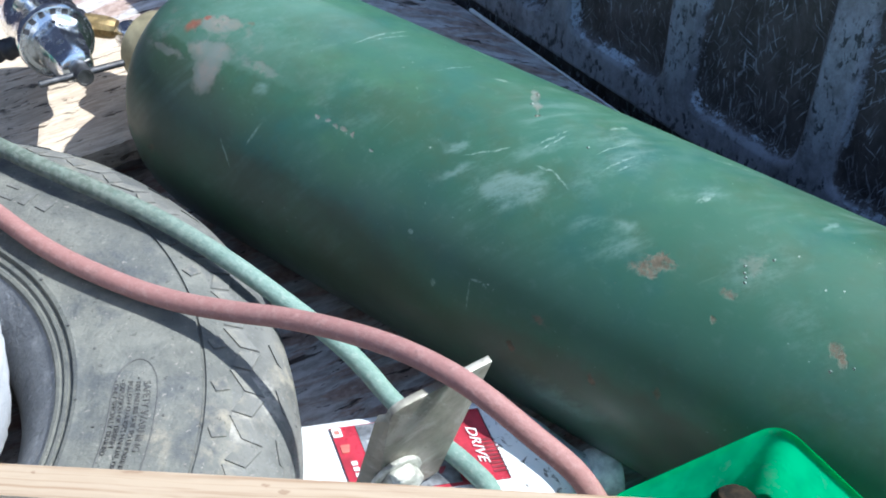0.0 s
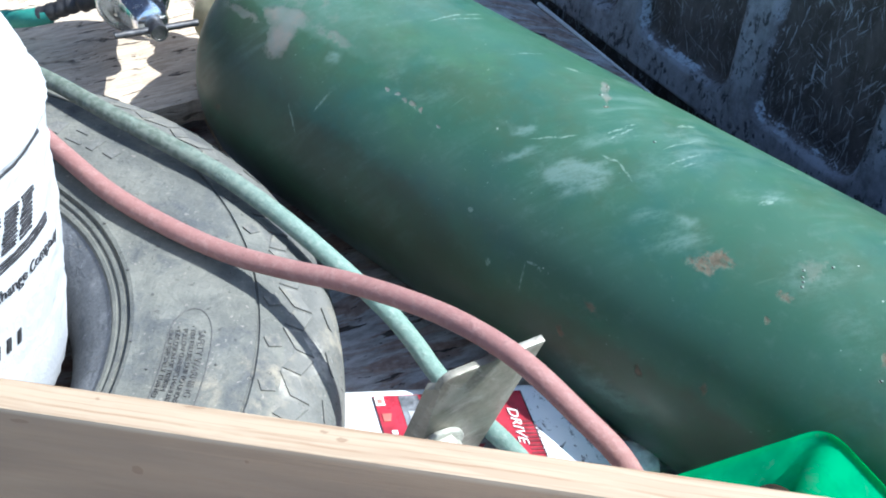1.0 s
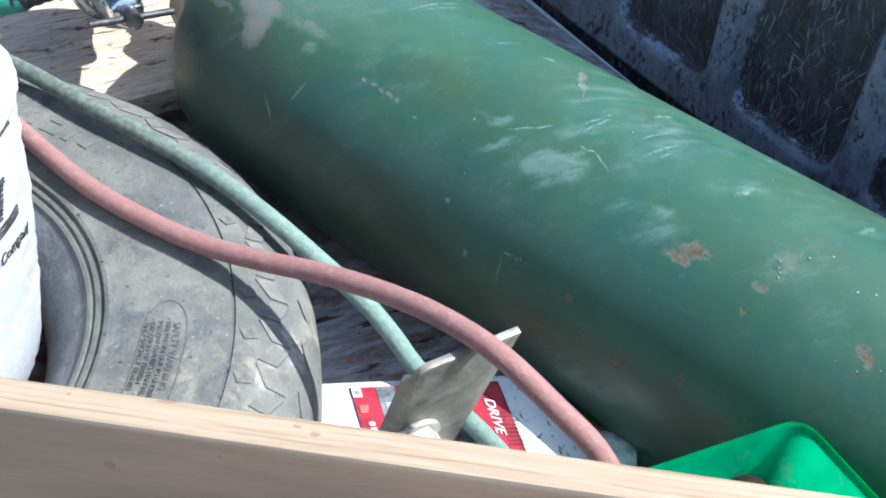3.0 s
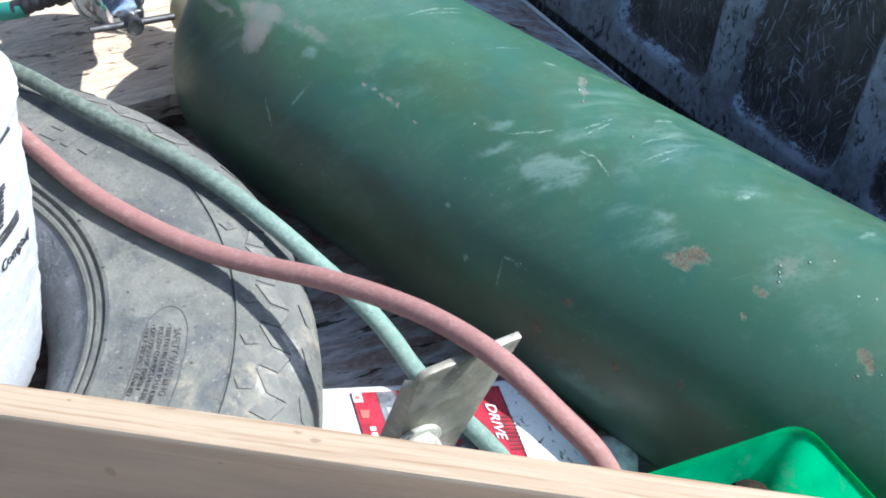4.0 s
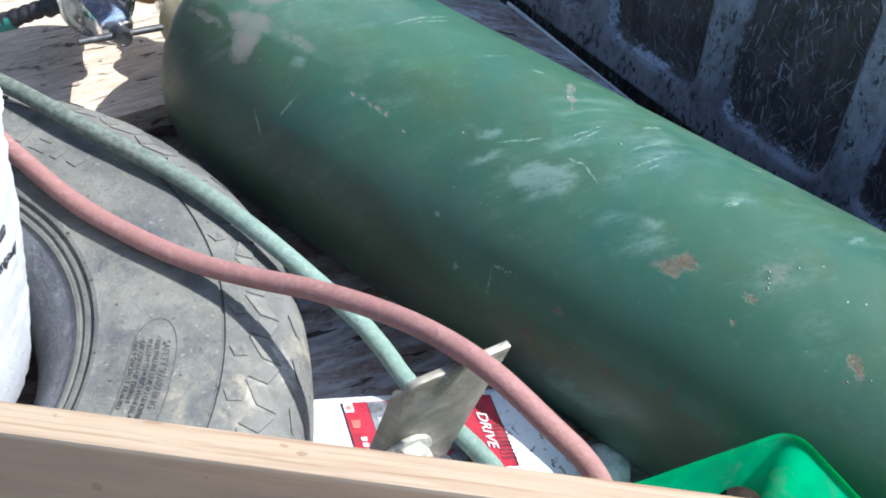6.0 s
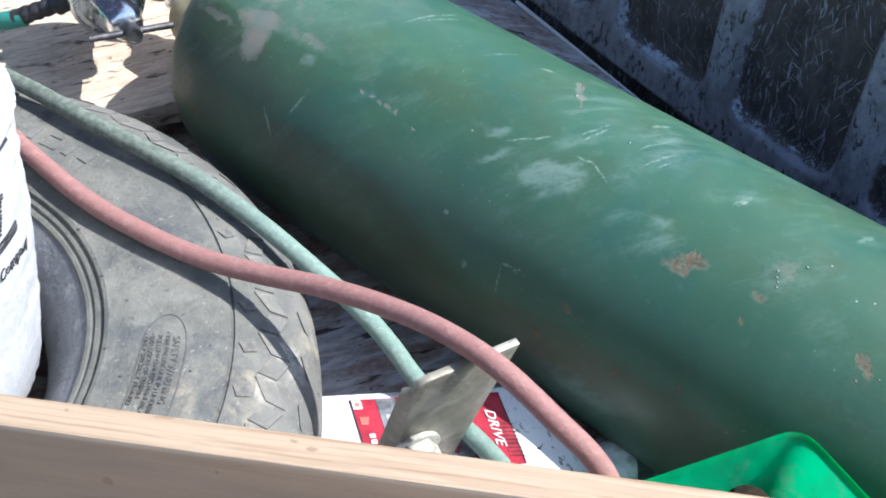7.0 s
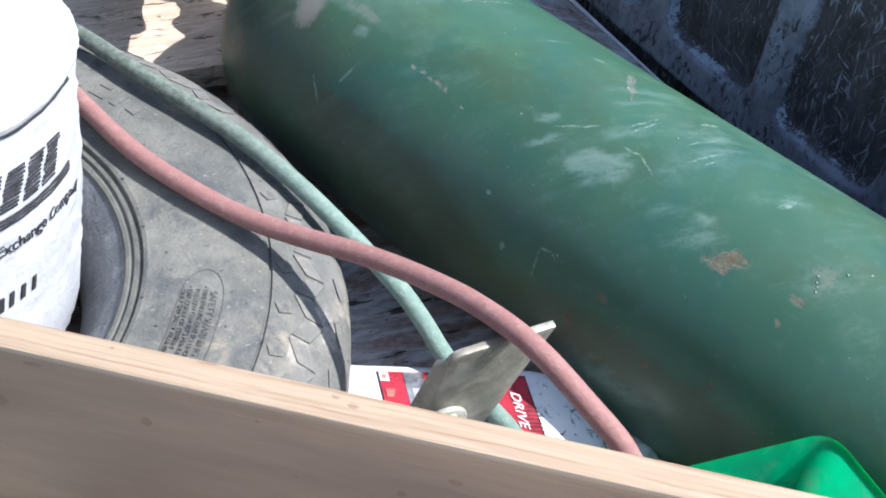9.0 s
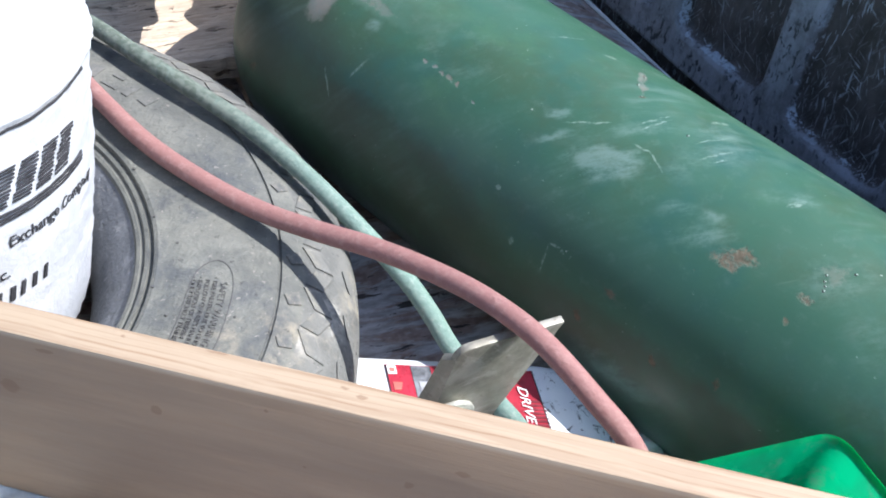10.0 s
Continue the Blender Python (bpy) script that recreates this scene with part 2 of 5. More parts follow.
    # rust
    spots = [(-0.222, -0.072, -0.196, -0.058, 0.0075, w2), (-0.214, -0.066, -0.200, -0.054, 0.006, w2), (-0.166, -0.060, -0.153, -0.058, 0.0035, w2), (-0.161, -0.080, -0.156, -0.077, 0.003, w2), (-0.276, -0.131, -0.254, -0.136, 0.0032, w2),
             (-0.282, -0.166, -0.278, -0.160, 0.004, w2), (-0.219, -0.148, -0.215, -0.160, 0.003, w2), (-0.173, -0.134, -0.169, -0.143, 0.003, w2), (-0.654, -0.168, -0.644, -0.174, 0.007, w2), (-0.643, -0.054, -0.638, -0.052, 0.006, w2),
             (-0.3640, 0.0310, -0.3610, 0.0300, 0.0022), (-0.3445, 0.0060, -0.3420, 0.0045, 0.0028), (-0.0860, -0.066, -0.079, -0.060, 0.008, w2), (-0.600, -0.030, -0.593, -0.034, 0.003, w2)]
    worn = most(m, (stroke(*k, soft=(1.8, 0.2)) for k in spots if here(k)))
    worn = m.math("MULTIPLY", m.step(worn, 0.1, 0.5), m.step(m.math("ADD", part_of(worn, 0.8), m.step(m.noise(95, 9, 0.8), 0.30, 0.70)), 0.85, 1.45))
    worn = m.math("MAXIMUM", worn, m.math("MULTIPLY", m.step(m.noise(300, 2), 0.75, 0.79), m.step(m.noise(14, 3), 0.52, 0.65)))
    colour = m.mix(part_of(worn, 0.55), colour, m.mix(m.step(m.noise(120, 6, 0.7), 0.35, 0.65), (0.110, 0.036, 0.018), (0.24, 0.135, 0.090)))
    # small pits bitten through to the steel
    marks = [k for k in ((-0.2975, -0.0052), (-0.1580, -0.0375), (-0.1560, -0.0425), (-0.1540, -0.0455), (-0.1528, -0.0490), (-0.1450, -0.0250), (-0.0830, -0.0759), (-0.0708, -0.0682), (-0.3445, 0.0040), (-0.3610, 0.0290), (-0.3560, 0.0150), (-0.5200, -0.1600)) if here((*k, *k))]
    chips = most(m, (stroke(u + 0.0006, a + 0.0012, u + 0.0008, a + 0.0015, 0.0007) for u, a in marks + [k for k in ((-0.1346, -0.0156), (-0.3100, -0.1290), (-0.1080, -0.0300), (-0.0990, -0.0250), (-0.3960, -0.0600)) if here((*k, *k))]))
    colour = m.mix(part_of(chips, 0.55), colour, (0.46, 0.52, 0.46))
    pits = most(m, (stroke(u, a, u + 0.0004, a + 0.0008, 0.0012) for u, a in marks))
    colour = m.mix(part_of(pits, 0.9), colour, (0.020, 0.022, 0.020))
    m.set(Base_Color=colour)
    rough = m.math("ADD", m.step(m.noise(25, 5), 0.3, 0.7, 0.34, 0.48), part_of(m.math("MAXIMUM", haze, m.math("MAXIMUM", skin, worn)), 0.25), True)
    m.set(Roughness=rough, Specular_IOR_Level=0.42)
    m.bump(m.math("SUBTRACT", part_of(m.noise(220, 3), 0.12), m.math("ADD", part_of(skin, 0.5), m.math("ADD", part_of(worn, 0.4), part_of(pits, 0.8)))), 0.0006)
    return m.mat


def rubber(name, dark, light, dust, rough=0.62, scuffed=0.0, crust=()):
    """Weathered grey tyre rubber with dried mud and scuffs."""
    m = Nodes(name)
    f = m.step(m.noise(26, 8, 0.65), 0.35, 0.68)
    colour = m.mix(f, dark, light)
    blue = m.step(m.noise(17, 8, 0.72, 0.4), 0.51, 0.64)
    colour = m.mix(m.math("MULTIPLY", blue, 0.60), colour, tuple(0.60 * c for c in (dark[0] * 0.9, dark[1], dark[2] * 1.25)))
    mud = m.math("MULTIPLY", m.step(m.noise(11, 7, 0.7), 0.52, 0.70), m.step(m.noise(120, 4), 0.35, 0.65))
    colour = m.mix(m.math("MULTIPLY", mud, 0.85), colour, dust)
    stain = m.math("MULTIPLY", m.step(m.noise(48, 8, 0.75, 0.5), 0.55, 0.64), m.step(m.noise(7, 4, at=m.scaled(1, 1, 1, move=(3, 8, 1))), 0.45, 0.60))
    colour = m.mix(m.math("MULTIPLY", stain, 0.55), colour, tuple(0.55 * c for c in dark))
    smear = m.math("MULTIPLY", m.step(m.noise(34, 7, 0.7, 0.6, at=m.scaled(0.5, 1, 1, (0, 0, 35))), 0.55, 0.68), m.step(m.noise(8, 3), 0.40, 0.60))
    colour = m.mix(m.math("MULTIPLY", smear, 0.65), colour, tuple(1.35 * c for c in light))
    spot = m.step(m.noise(150, 3, 0.6), 0.655, 0.69)
    colour = m.mix(m.math("MULTIPLY", spot, 0.6), colour, tuple(0.35 * c for c in dark))
    if scuffed:
        scuff = m.math("MULTIPLY", m.step(m.noise(75, 8, 0.8, 0.6), 0.58, 0.66), m.step(m.noise(13, 4, 0.6, at=m.scaled(1, 1, 1, move=(6, 2, 5))), 0.46, 0.60))
        colour = m.mix(m.math("MULTIPLY", scuff, scuffed), colour, (0.50, 0.53, 0.57))
    if crust:
        dry = most(m, (m.near(p, q, m.warped(90, 0.012), soft=(1.5, 0.3)) for p, q in crust))
        dry = m.math("MULTIPLY", dry, m.step(m.noise(110, 8, 0.75), 0.36, 0.60))
        colour = m.mix(m.math("MULTIPLY", dry, 0.75), colour, (0.40, 0.385, 0.345))
    fleck = m.step(m.noise(300, 3, 0.6), 0.645, 0.70)
    colour = m.mix(m.math("MULTIPLY", fleck, 0.55), colour, (0.30, 0.28, 0.25))
    m.set(Base_Color=colour, Roughness=m.step(m.noise(40, 4), 0.3, 0.7, rough, rough + 0.2))
    m.bump(m.math("ADD", m.noise(330, 5), m.math("MULTIPLY", m.noise(60, 4), 1.2)), 0.0010)
    return m.mat


def old_plywood():
    """Grey sun-bleached plywood face: short ragged checks along the grain, brown stains."""
    m = Nodes("weathered_grey_plywood")
    w = m.warped(35, 0.010)
    fib = m.noise(260, 6, 0.7, at=m.scaled(0.10, 1, 1, of=w))
    patch = m.noise(26, 7, 0.7, 0.5, at=m.scaled(0.45, 1, 1))
    colour = m.mix(m.step(fib, 0.34, 0.66), (0.440, 0.352, 0.270), (0.65, 0.555, 0.440))
    colour = m.mix(m.math("MULTIPLY", m.step(patch, 0.46, 0.62), 0.50), colour, (0.355, 0.292, 0.235))
    colour = m.mix(m.math("MULTIPLY", m.step(m.noise(60, 6, 0.7, at=m.scaled(0.3, 1, 1, move=(5, 1, 0))), 0.58, 0.68), 0.5), colour, (0.70, 0.63, 0.53))
    checks = []
    for k, (sc, st, lo) in enumerate(((90, 0.20, 0.605), (150, 0.15, 0.610), (230, 0.20, 0.620))):
        checks.append(m.math("MULTIPLY", m.step(m.noise(sc, 4, 0.6, 0.4, at=m.scaled(st, 1, 1, (0, 0, 3 * k - 3), (k * 2.7, k, 0), of=w)), lo, lo + 0.03), m.step(m.noise(16, 4, 0.6, at=m.scaled(0.7, 1, 1, move=(k, 3, 1))), 0.44, 0.54)))
    split = most(m, checks)
    colour = m.mix(m.math("MULTIPLY", split, 0.85), colour, (0.050, 0.038, 0.030))
    m.set(Base_Color=colour, Roughness=0.82)
    m.bump(m.math("SUBTRACT", m.math("MULTIPLY", fib, 0.6), split), 0.0016)
    return m.mat


def painted_floor():
    """Old boards with blue-grey paint worn to brown wood, split along the grain."""
    m = Nodes("old_painted_floor_wood")
    w = m.warped(24, 0.012)
    long = m.scaled(0.22, 1, 1, (0, 0, 30), of=w)
    fib = m.noise(150, 7, 0.7, at=long)
    colour = m.mix(m.step(fib, 0.36, 0.64), (0.335, 0.318, 0.315), (0.61, 0.605, 0.615))
    brown = m.step(m.noise(38, 7, 0.72, 0.4, at=long), 0.45, 0.56)
    colour = m.mix(m.math("MULTIPLY", brown, 0.8), colour, m.mix(m.step(m.noise(120, 4), 0.4, 0.6), (0.235, 0.140, 0.110), (0.375, 0.262, 0.212)))
    split = m.math("MAXIMUM", m.step(m.noise(80, 4, 0.6, 0.4, at=m.scaled(0.20, 1, 1, (0, 0, 27), (3, 1, 0), of=w)), 0.61, 0.645), m.step(m.noise(170, 4, 0.6, 0.4, at=m.scaled(0.25, 1, 1, (0, 0, 33), (1, 4, 0), of=w)), 0.64, 0.67))
    colour = m.mix(m.math("MULTIPLY", split, 0.9), colour, (0.040, 0.032, 0.030))
    m.set(Base_Color=colour, Roughness=0.78)
    m.bump(m.math("SUBTRACT", m.math("MULTIPLY", fib, 0.6), split), 0.0018)
    return m.mat


def pine():
    """Fresh sawn pine: pale, with long growth bands and a few small knots."""
    m = Nodes("raw_pine")
    at = m.warped(6, 0.03)
    long = m.scaled(0.035, 1, 1, of=at)
    band = m.noise(150, 3, 0.5, 0.6, at=long)
    fine = m.noise(420, 5, 0.6, at=m.scaled(0.02, 1, 1))
    colour = m.mix(m.step(band, 0.40, 0.62), (0.405, 0.312, 0.215), (0.352, 0.256, 0.170))
    colour = m.mix(m.step(fine, 0.35, 0.75, 0, 0.35), colour, (0.39, 0.30, 0.215))
    pitch = m.math("MULTIPLY", m.step(m.noise(300, 2, 0.5, at=m.scaled(0.04, 1, 1, move=(2, 0, 0))), 0.64, 0.70), 0.28)
    colour = m.mix(pitch, colour, (0.21, 0.115, 0.055))
    sep = m.tree.nodes.new("ShaderNodeSeparateXYZ")
    m.put(sep.inputs[0], m.coord)
    drift = m.math("MULTIPLY", m.noise(7, 3, 0.5, at=m.scaled(1, 0.1, 0.1)), 0.010)
    rings = []
    for y0, wide, share in ((0.0065, 0.0007, 0.75), (0.0105, 0.0004, 0.45), (0.0195, 0.0008, 0.8), (0.0012, 0.0005, 0.4), (0.0150, 0.0003, 0.4)):
        off = m.math("ABSOLUTE", m.math("SUBTRACT", m.math("ADD", sep.outputs["Y"], drift), y0 + 0.002))
        rings.append(m.math("MULTIPLY", m.step(off, wide * 1.6, wide * 0.4), share))
    ring = m.math("MULTIPLY", most(m, rings), m.step(m.noise(40, 4, 0.6, at=m.scaled(0.3, 1, 1)), 0.34, 0.56))
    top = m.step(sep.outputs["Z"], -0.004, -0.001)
    # front face: its shade and warm bounced light are put into the colour
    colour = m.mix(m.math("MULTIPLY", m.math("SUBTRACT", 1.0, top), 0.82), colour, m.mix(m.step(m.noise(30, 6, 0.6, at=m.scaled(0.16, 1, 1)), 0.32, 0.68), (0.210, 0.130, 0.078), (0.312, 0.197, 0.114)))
    ring = m.math("MULTIPLY", m.math("MULTIPLY", ring, top), 0.75)
    colour = m.mix(ring, colour, (0.235, 0.130, 0.065))
    w = m.warped(260, 0.003)
    knots = most(m, [m.near(p, s, w) for p, s in (((0.1729, 0.0157, 0.0), (0.0060, 0.0010, 0.004)), ((0.2390, 0.0120, 0.0), (0.0022, 0.0010, 0.004)), ((0.2485, 0.0084, 0.0), (0.0030, 0.0014, 0.004)), ((0.125, 0.012, 0.0), (0.0012, 0.0009, 0.004)),
                                                 ((0.0678, -0.002, -0.0369), (0.0055, 0.02, 0.0045)), ((0.1475, -0.002, -0.0295), (0.0030, 0.02, 0.0034)), ((0.3029, -0.002, -0.0232), (0.0038, 0.02, 0.0020)), ((0.2777, -0.002, -0.0394), (0.0026, 0.02, 0.0022)),
                                                 ((0.0903, -0.002, -0.0073), (0.0050, 0.02, 0.0014)), ((0.205, -0.002, -0.012), (0.0012, 0.02, 0.0010)), ((0.225, -0.002, -0.044), (0.0010, 0.02, 0.0010)), ((0.36, -0.002, -0.035), (0.0030, 0.02, 0.0022)))])
    colour = m.mix(m.math("MULTIPLY", knots, 0.45), colour, (0.16, 0.075, 0.035))
    dirt = m.step(m.noise(14, 6, 0.7), 0.55, 0.8, 0, 0.35)
    colour = m.mix(dirt, colour, (0.245, 0.175, 0.125))
    m.set(Base_Color=colour, Roughness=0.62)
    m.bump(m.math("ADD", m.math("MULTIPLY", band, 0.4), m.math("MULTIPLY", fine, 0.6)), 0.0005)
    return m.mat


def liner_plastic():
    """Black bed liner, greyed on the raised ribs, scuffed and scratched all over."""
    m = Nodes("black_liner_plastic")
    a = m.tree.nodes.new("ShaderNodeAttribute")
    a.attribute_name = "wear"
    w = m.warped(30, 0.007)
    wear = a.outputs["Fac"]
    wear = m.step(m.math("ADD", wear, m.math("MULTIPLY", m.math("SUBTRACT", m.noise(130, 7, 0.75, at=m.scaled(1, 1, 0.6)), 0.5), 1.1)), 0.32, 0.66)
    pocket = m.math("SUBTRACT", 1.0, wear, True)
    rub = m.math("MULTIPLY", wear, m.step(m.noise(30, 8, 0.8, at=m.scaled(1, 1, 0.6)), 0.36, 0.62, 0.40, 1.0))
    colour = m.mix(m.step(m.noise(50, 6, 0.7, at=m.scaled(1, 1, 0.4)), 0.35, 0.65), (0.036, 0.029, 0.030), (0.078, 0.067, 0.070))
    colour = m.mix(rub, colour, (0.262, 0.276, 0.330))
    flecks = m.math("MULTIPLY", m.step(m.noise(190, 5, 0.65, at=m.scaled(1, 1, 0.40)), 0.540, 0.575), m.step(m.noise(18, 6, 0.65), 0.42, 0.54))
    colour = m.mix(m.math("MULTIPLY", m.math("MULTIPLY", flecks, wear), 0.9), colour, (0.020, 0.021, 0.026))
    # fine straight scratches in the pockets, most of them upright
    nails = []
    for k, (turn, fine, lo) in enumerate(((82, 400, 0.625), (97, 470, 0.630), (66, 430, 0.640), (118, 480, 0.645), (-52, 440, 0.650), (22, 480, 0.655))):
        at = m.scaled(0.075, 0.6, 1.0, (0, turn, 0), (k * 1.7, k * 0.9, k * 2.3), of=w)
        lit = m.step(m.noise(15 + 2 * k, 4, 0.6, at=m.scaled(1, 1, 0.7, move=(k * 3.1, 2, k))), 0.42, 0.60, 0.15, 1.0)
        nails.append(m.math("MULTIPLY", m.step(m.noise(fine, 2, 0.5, at=at), lo, lo + 0.035), lit))
    scuff = most(m, nails)
    scuff = m.math("MULTIPLY", scuff, m.math("ADD", m.math("MULTIPLY", pocket, 0.72), 0.10))
    scuff = m.math("MULTIPLY", scuff, m.step(m.noise(60, 6, 0.7), 0.34, 0.60, 0.30, 1.0))
    colour = m.mix(m.math("MULTIPLY", scuff, 0.95), colour, (0.36, 0.40, 0.48))
    # white bruises along the foot of each pocket
    rim = a.outputs["Fac"]
    edge = m.math("MULTIPLY", m.step(rim, 0.02, 0.25), m.step(rim, 0.99, 0.70))
    low = m.tree.nodes.new("ShaderNodeSeparateXYZ")
    m.put(low.inputs[0], m.coord)
    foot = m.step(low.outputs["Z"], 0.20, 0.15, 0.35, 1.0)
    white = m.math("MULTIPLY", m.step(m.math("ADD", m.math("MULTIPLY", edge, 0.22), m.noise(150, 9, 0.8)), 0.690, 0.716), m.step(m.noise(22, 5), 0.50, 0.57))
    colour = m.mix(m.math("MULTIPLY", white, foot), colour, (0.33, 0.38, 0.47))
    m.set(Base_Color=colour, Roughness=m.step(m.noise(70, 4), 0.3, 0.7, 0.46, 0.7), Specular_IOR_Level=0.38)
    m.bump(m.math("ADD", m.math("MULTIPLY", m.noise(160, 5), 0.8), m.math("MULTIPLY", scuff, -0.4)), 0.0012)
    return m.mat


def hose_rubber(name, colour, worn, low=0.45):
    m = Nodes(name)
    f = m.noise(170, 8, 0.75)
    g = m.noise(260, 4, 0.6)
    c = m.mix(m.step(f, low, low + 0.25), colour, worn)
    c = m.mix(m.math("MULTIPLY", m.step(g, 0.58, 0.70), 0.4), c, tuple(0.55 * v for v in colour))
    c = m.mix(m.math("MULTIPLY", m.step(m.noise(22, 5, 0.6), 0.60, 0.74), 0.45), c, tuple(0.5 * v for v in worn))
    m.set(Base_Color=c, Roughness=0.72)
    m.bump(m.math("ADD", m.noise(420, 4), f), 0.0004)
    return m.mat


def white_paint():
    """Thick white paint, flaking at the edges."""
    m = Nodes("flaking_white_paint")
    c = m.mix(m.step(m.noise(30, 6), 0.35, 0.7), (0.52, 0.535, 0.555), (0.45, 0.47, 0.495))
    grime = m.math("MULTIPLY", m.step(m.noise(16, 7, 0.7), 0.60, 0.74), 0.35)
    c = m.mix(grime, c, (0.42, 0.42, 0.40))
    m.set(Base_Color=c, Roughness=0.48)
    m.bump(m.math("ADD", m.noise(45, 6, 0.65), m.math("MULTIPLY", m.noise(240, 4), 0.3)), 0.0018)
    return m.mat


def galvanised():
    m = Nodes("galvanised_steel")
    c = m.mix(m.step(m.noise(55, 6, 0.6), 0.35, 0.7), (0.275, 0.262, 0.215), (0.180, 0.170, 0.138))
    c = m.mix(m.math("MULTIPLY", m.step(m.noise(26, 7, 0.7, 0.8), 0.50, 0.58), 0.55), c, (0.38, 0.37, 0.325))
    c = m.mix(m.math("MULTIPLY", m.step(m.noise(75, 6, 0.7, at=m.scaled(1, 0.3, 1, (0, 0, 35))), 0.58, 0.66), 0.5), c, (0.44, 0.43, 0.38))
    c = m.mix(m.math("MULTIPLY", m.step(m.noise(150, 4), 0.62, 0.7), 0.5), c, (0.16, 0.13, 0.10))
    m.set(Base_Color=c, Metallic=0.35, Roughness=m.step(m.noise(45, 5), 0.3, 0.7, 0.42, 0.66))
    m.bump(m.noise(160, 5), 0.0004)
    return m.mat


def chrome():
    m = Nodes("worn_chrome")
    m.set(Base_Color=m.mix(m.step(m.noise(90, 5), 0.55, 0.8), (0.78, 0.79, 0.80), (0.42, 0.40, 0.37)), Metallic=1.0, Roughness=m.step(m.noise(120, 4), 0.35, 0.75, 0.13, 0.32))
    m.bump(m.noise(60, 2), 0.0003)
    return m.mat


def bottle_plastic():
    m = Nodes("oily_white_plastic")
    w = m.warped(60, 0.02)
    c = m.mix(m.step(m.noise(25, 4), 0.4, 0.7), (0.80, 0.81, 0.82), (0.70, 0.73, 0.76))
    oil = m.math("MULTIPLY", m.step(m.noise(95, 7, 0.75, 0.6), 0.56, 0.62), m.near((0.175, 0.005, 0.06), (0.050, 0.06, 0.08), w))
    c = m.mix(m.math("MULTIPLY", oil, 0.85), c, (0.045, 0.038, 0.035))
    m.set(Base_Color=c, Roughness=0.42)
    m.bump(m.noise(80, 3), 0.0003)
    return m.mat


def dark_iron():
    """Black-brown iron with a matt crust of rust."""
    m = Nodes("rusty_dark_iron")
    f = m.noise(140, 7, 0.7)
    m.set(Base_Color=m.mix(m.step(f, 0.40, 0.65), (0.014, 0.013, 0.012), (0.040, 0.028, 0.020)), Roughness=0.9, Specular_IOR_Level=0.12)
    m.bump(f, 0.0010)
    return m.mat


def bin_plastic():
    m = Nodes("bright_green_plastic")
    c = m.mix(m.step(m.noise(40, 5), 0.4, 0.7), (0.004, 0.60, 0.27), (0.010, 0.50, 0.23))
    c = m.mix(m.math("MULTIPLY", m.step(m.noise(70, 6, 0.7), 0.52, 0.70), 0.45), c, (0.20, 0.42, 0.30))
    m.set(Base_Color=c, Roughness=m.step(m.noise(60, 4), 0.3, 0.7, 0.14, 0.30))
    m.bump(m.math("ADD", m.noise(14, 3, 0.5), m.math("MULTIPLY", m.noise(120, 3), 0.08)), 0.006)
    # thin plastic that lets some light through
    t = m.tree.nodes.new("ShaderNodeBsdfTranslucent")
    m.put(t.inputs["Color"], c)
    s = m.tree.nodes.new("ShaderNodeMixShader")
    s.inputs[0].default_value = 0.64
    m.put(s.inputs[1], m.bsdf.outputs[0]), m.put(s.inputs[2], t.outputs[0])
    m.put(m.tree.nodes["Material Output"].inputs["Surface"], s.outputs[0])
    return m.mat


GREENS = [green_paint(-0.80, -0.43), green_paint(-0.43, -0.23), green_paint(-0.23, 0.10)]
RUBBER = rubber("dusty_tyre_rubber", (0.098, 0.103, 0.096), (0.166, 0.169, 0.148), (0.30, 0.270, 0.205))
RUBBER_TREAD = rubber("dusty_tread_rubber", (0.100, 0.104, 0.098), (0.160, 0.162, 0.150), (0.27, 0.25, 0.20), 0.7, 0.35, (((0.3110, 0.0490, 0.145), (0.010, 0.012, 0.02)), ((0.3200, 0.0400, 0.138), (0.007, 0.015, 0.02)), ((0.3040, 0.0110, 0.152), (0.010, 0.012, 0.02))))
RUBBER_DARK = rubber("dark_tyre_rubber", (0.080, 0.081, 0.080), (0.105, 0.105, 0.100), (0.14, 0.13, 0.11))
RUBBER_BEAD = rubber("blue_black_bead_rubber", (0.100, 0.109, 0.124), (0.185, 0.196, 0.212), (0.46, 0.47, 0.46), 0.32, 0.9)
DECK = old_plywood()
FLOOR = painted_floor()
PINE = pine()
LINER = liner_plastic()
# grey picked for unseen walls, to bounce light on the cylinder's low side
WALL_BOUNCE = plain("bounce_wall_grey", (0.200, 0.205, 0.215), 0.6, 0, 0.3, 24, 0.001)
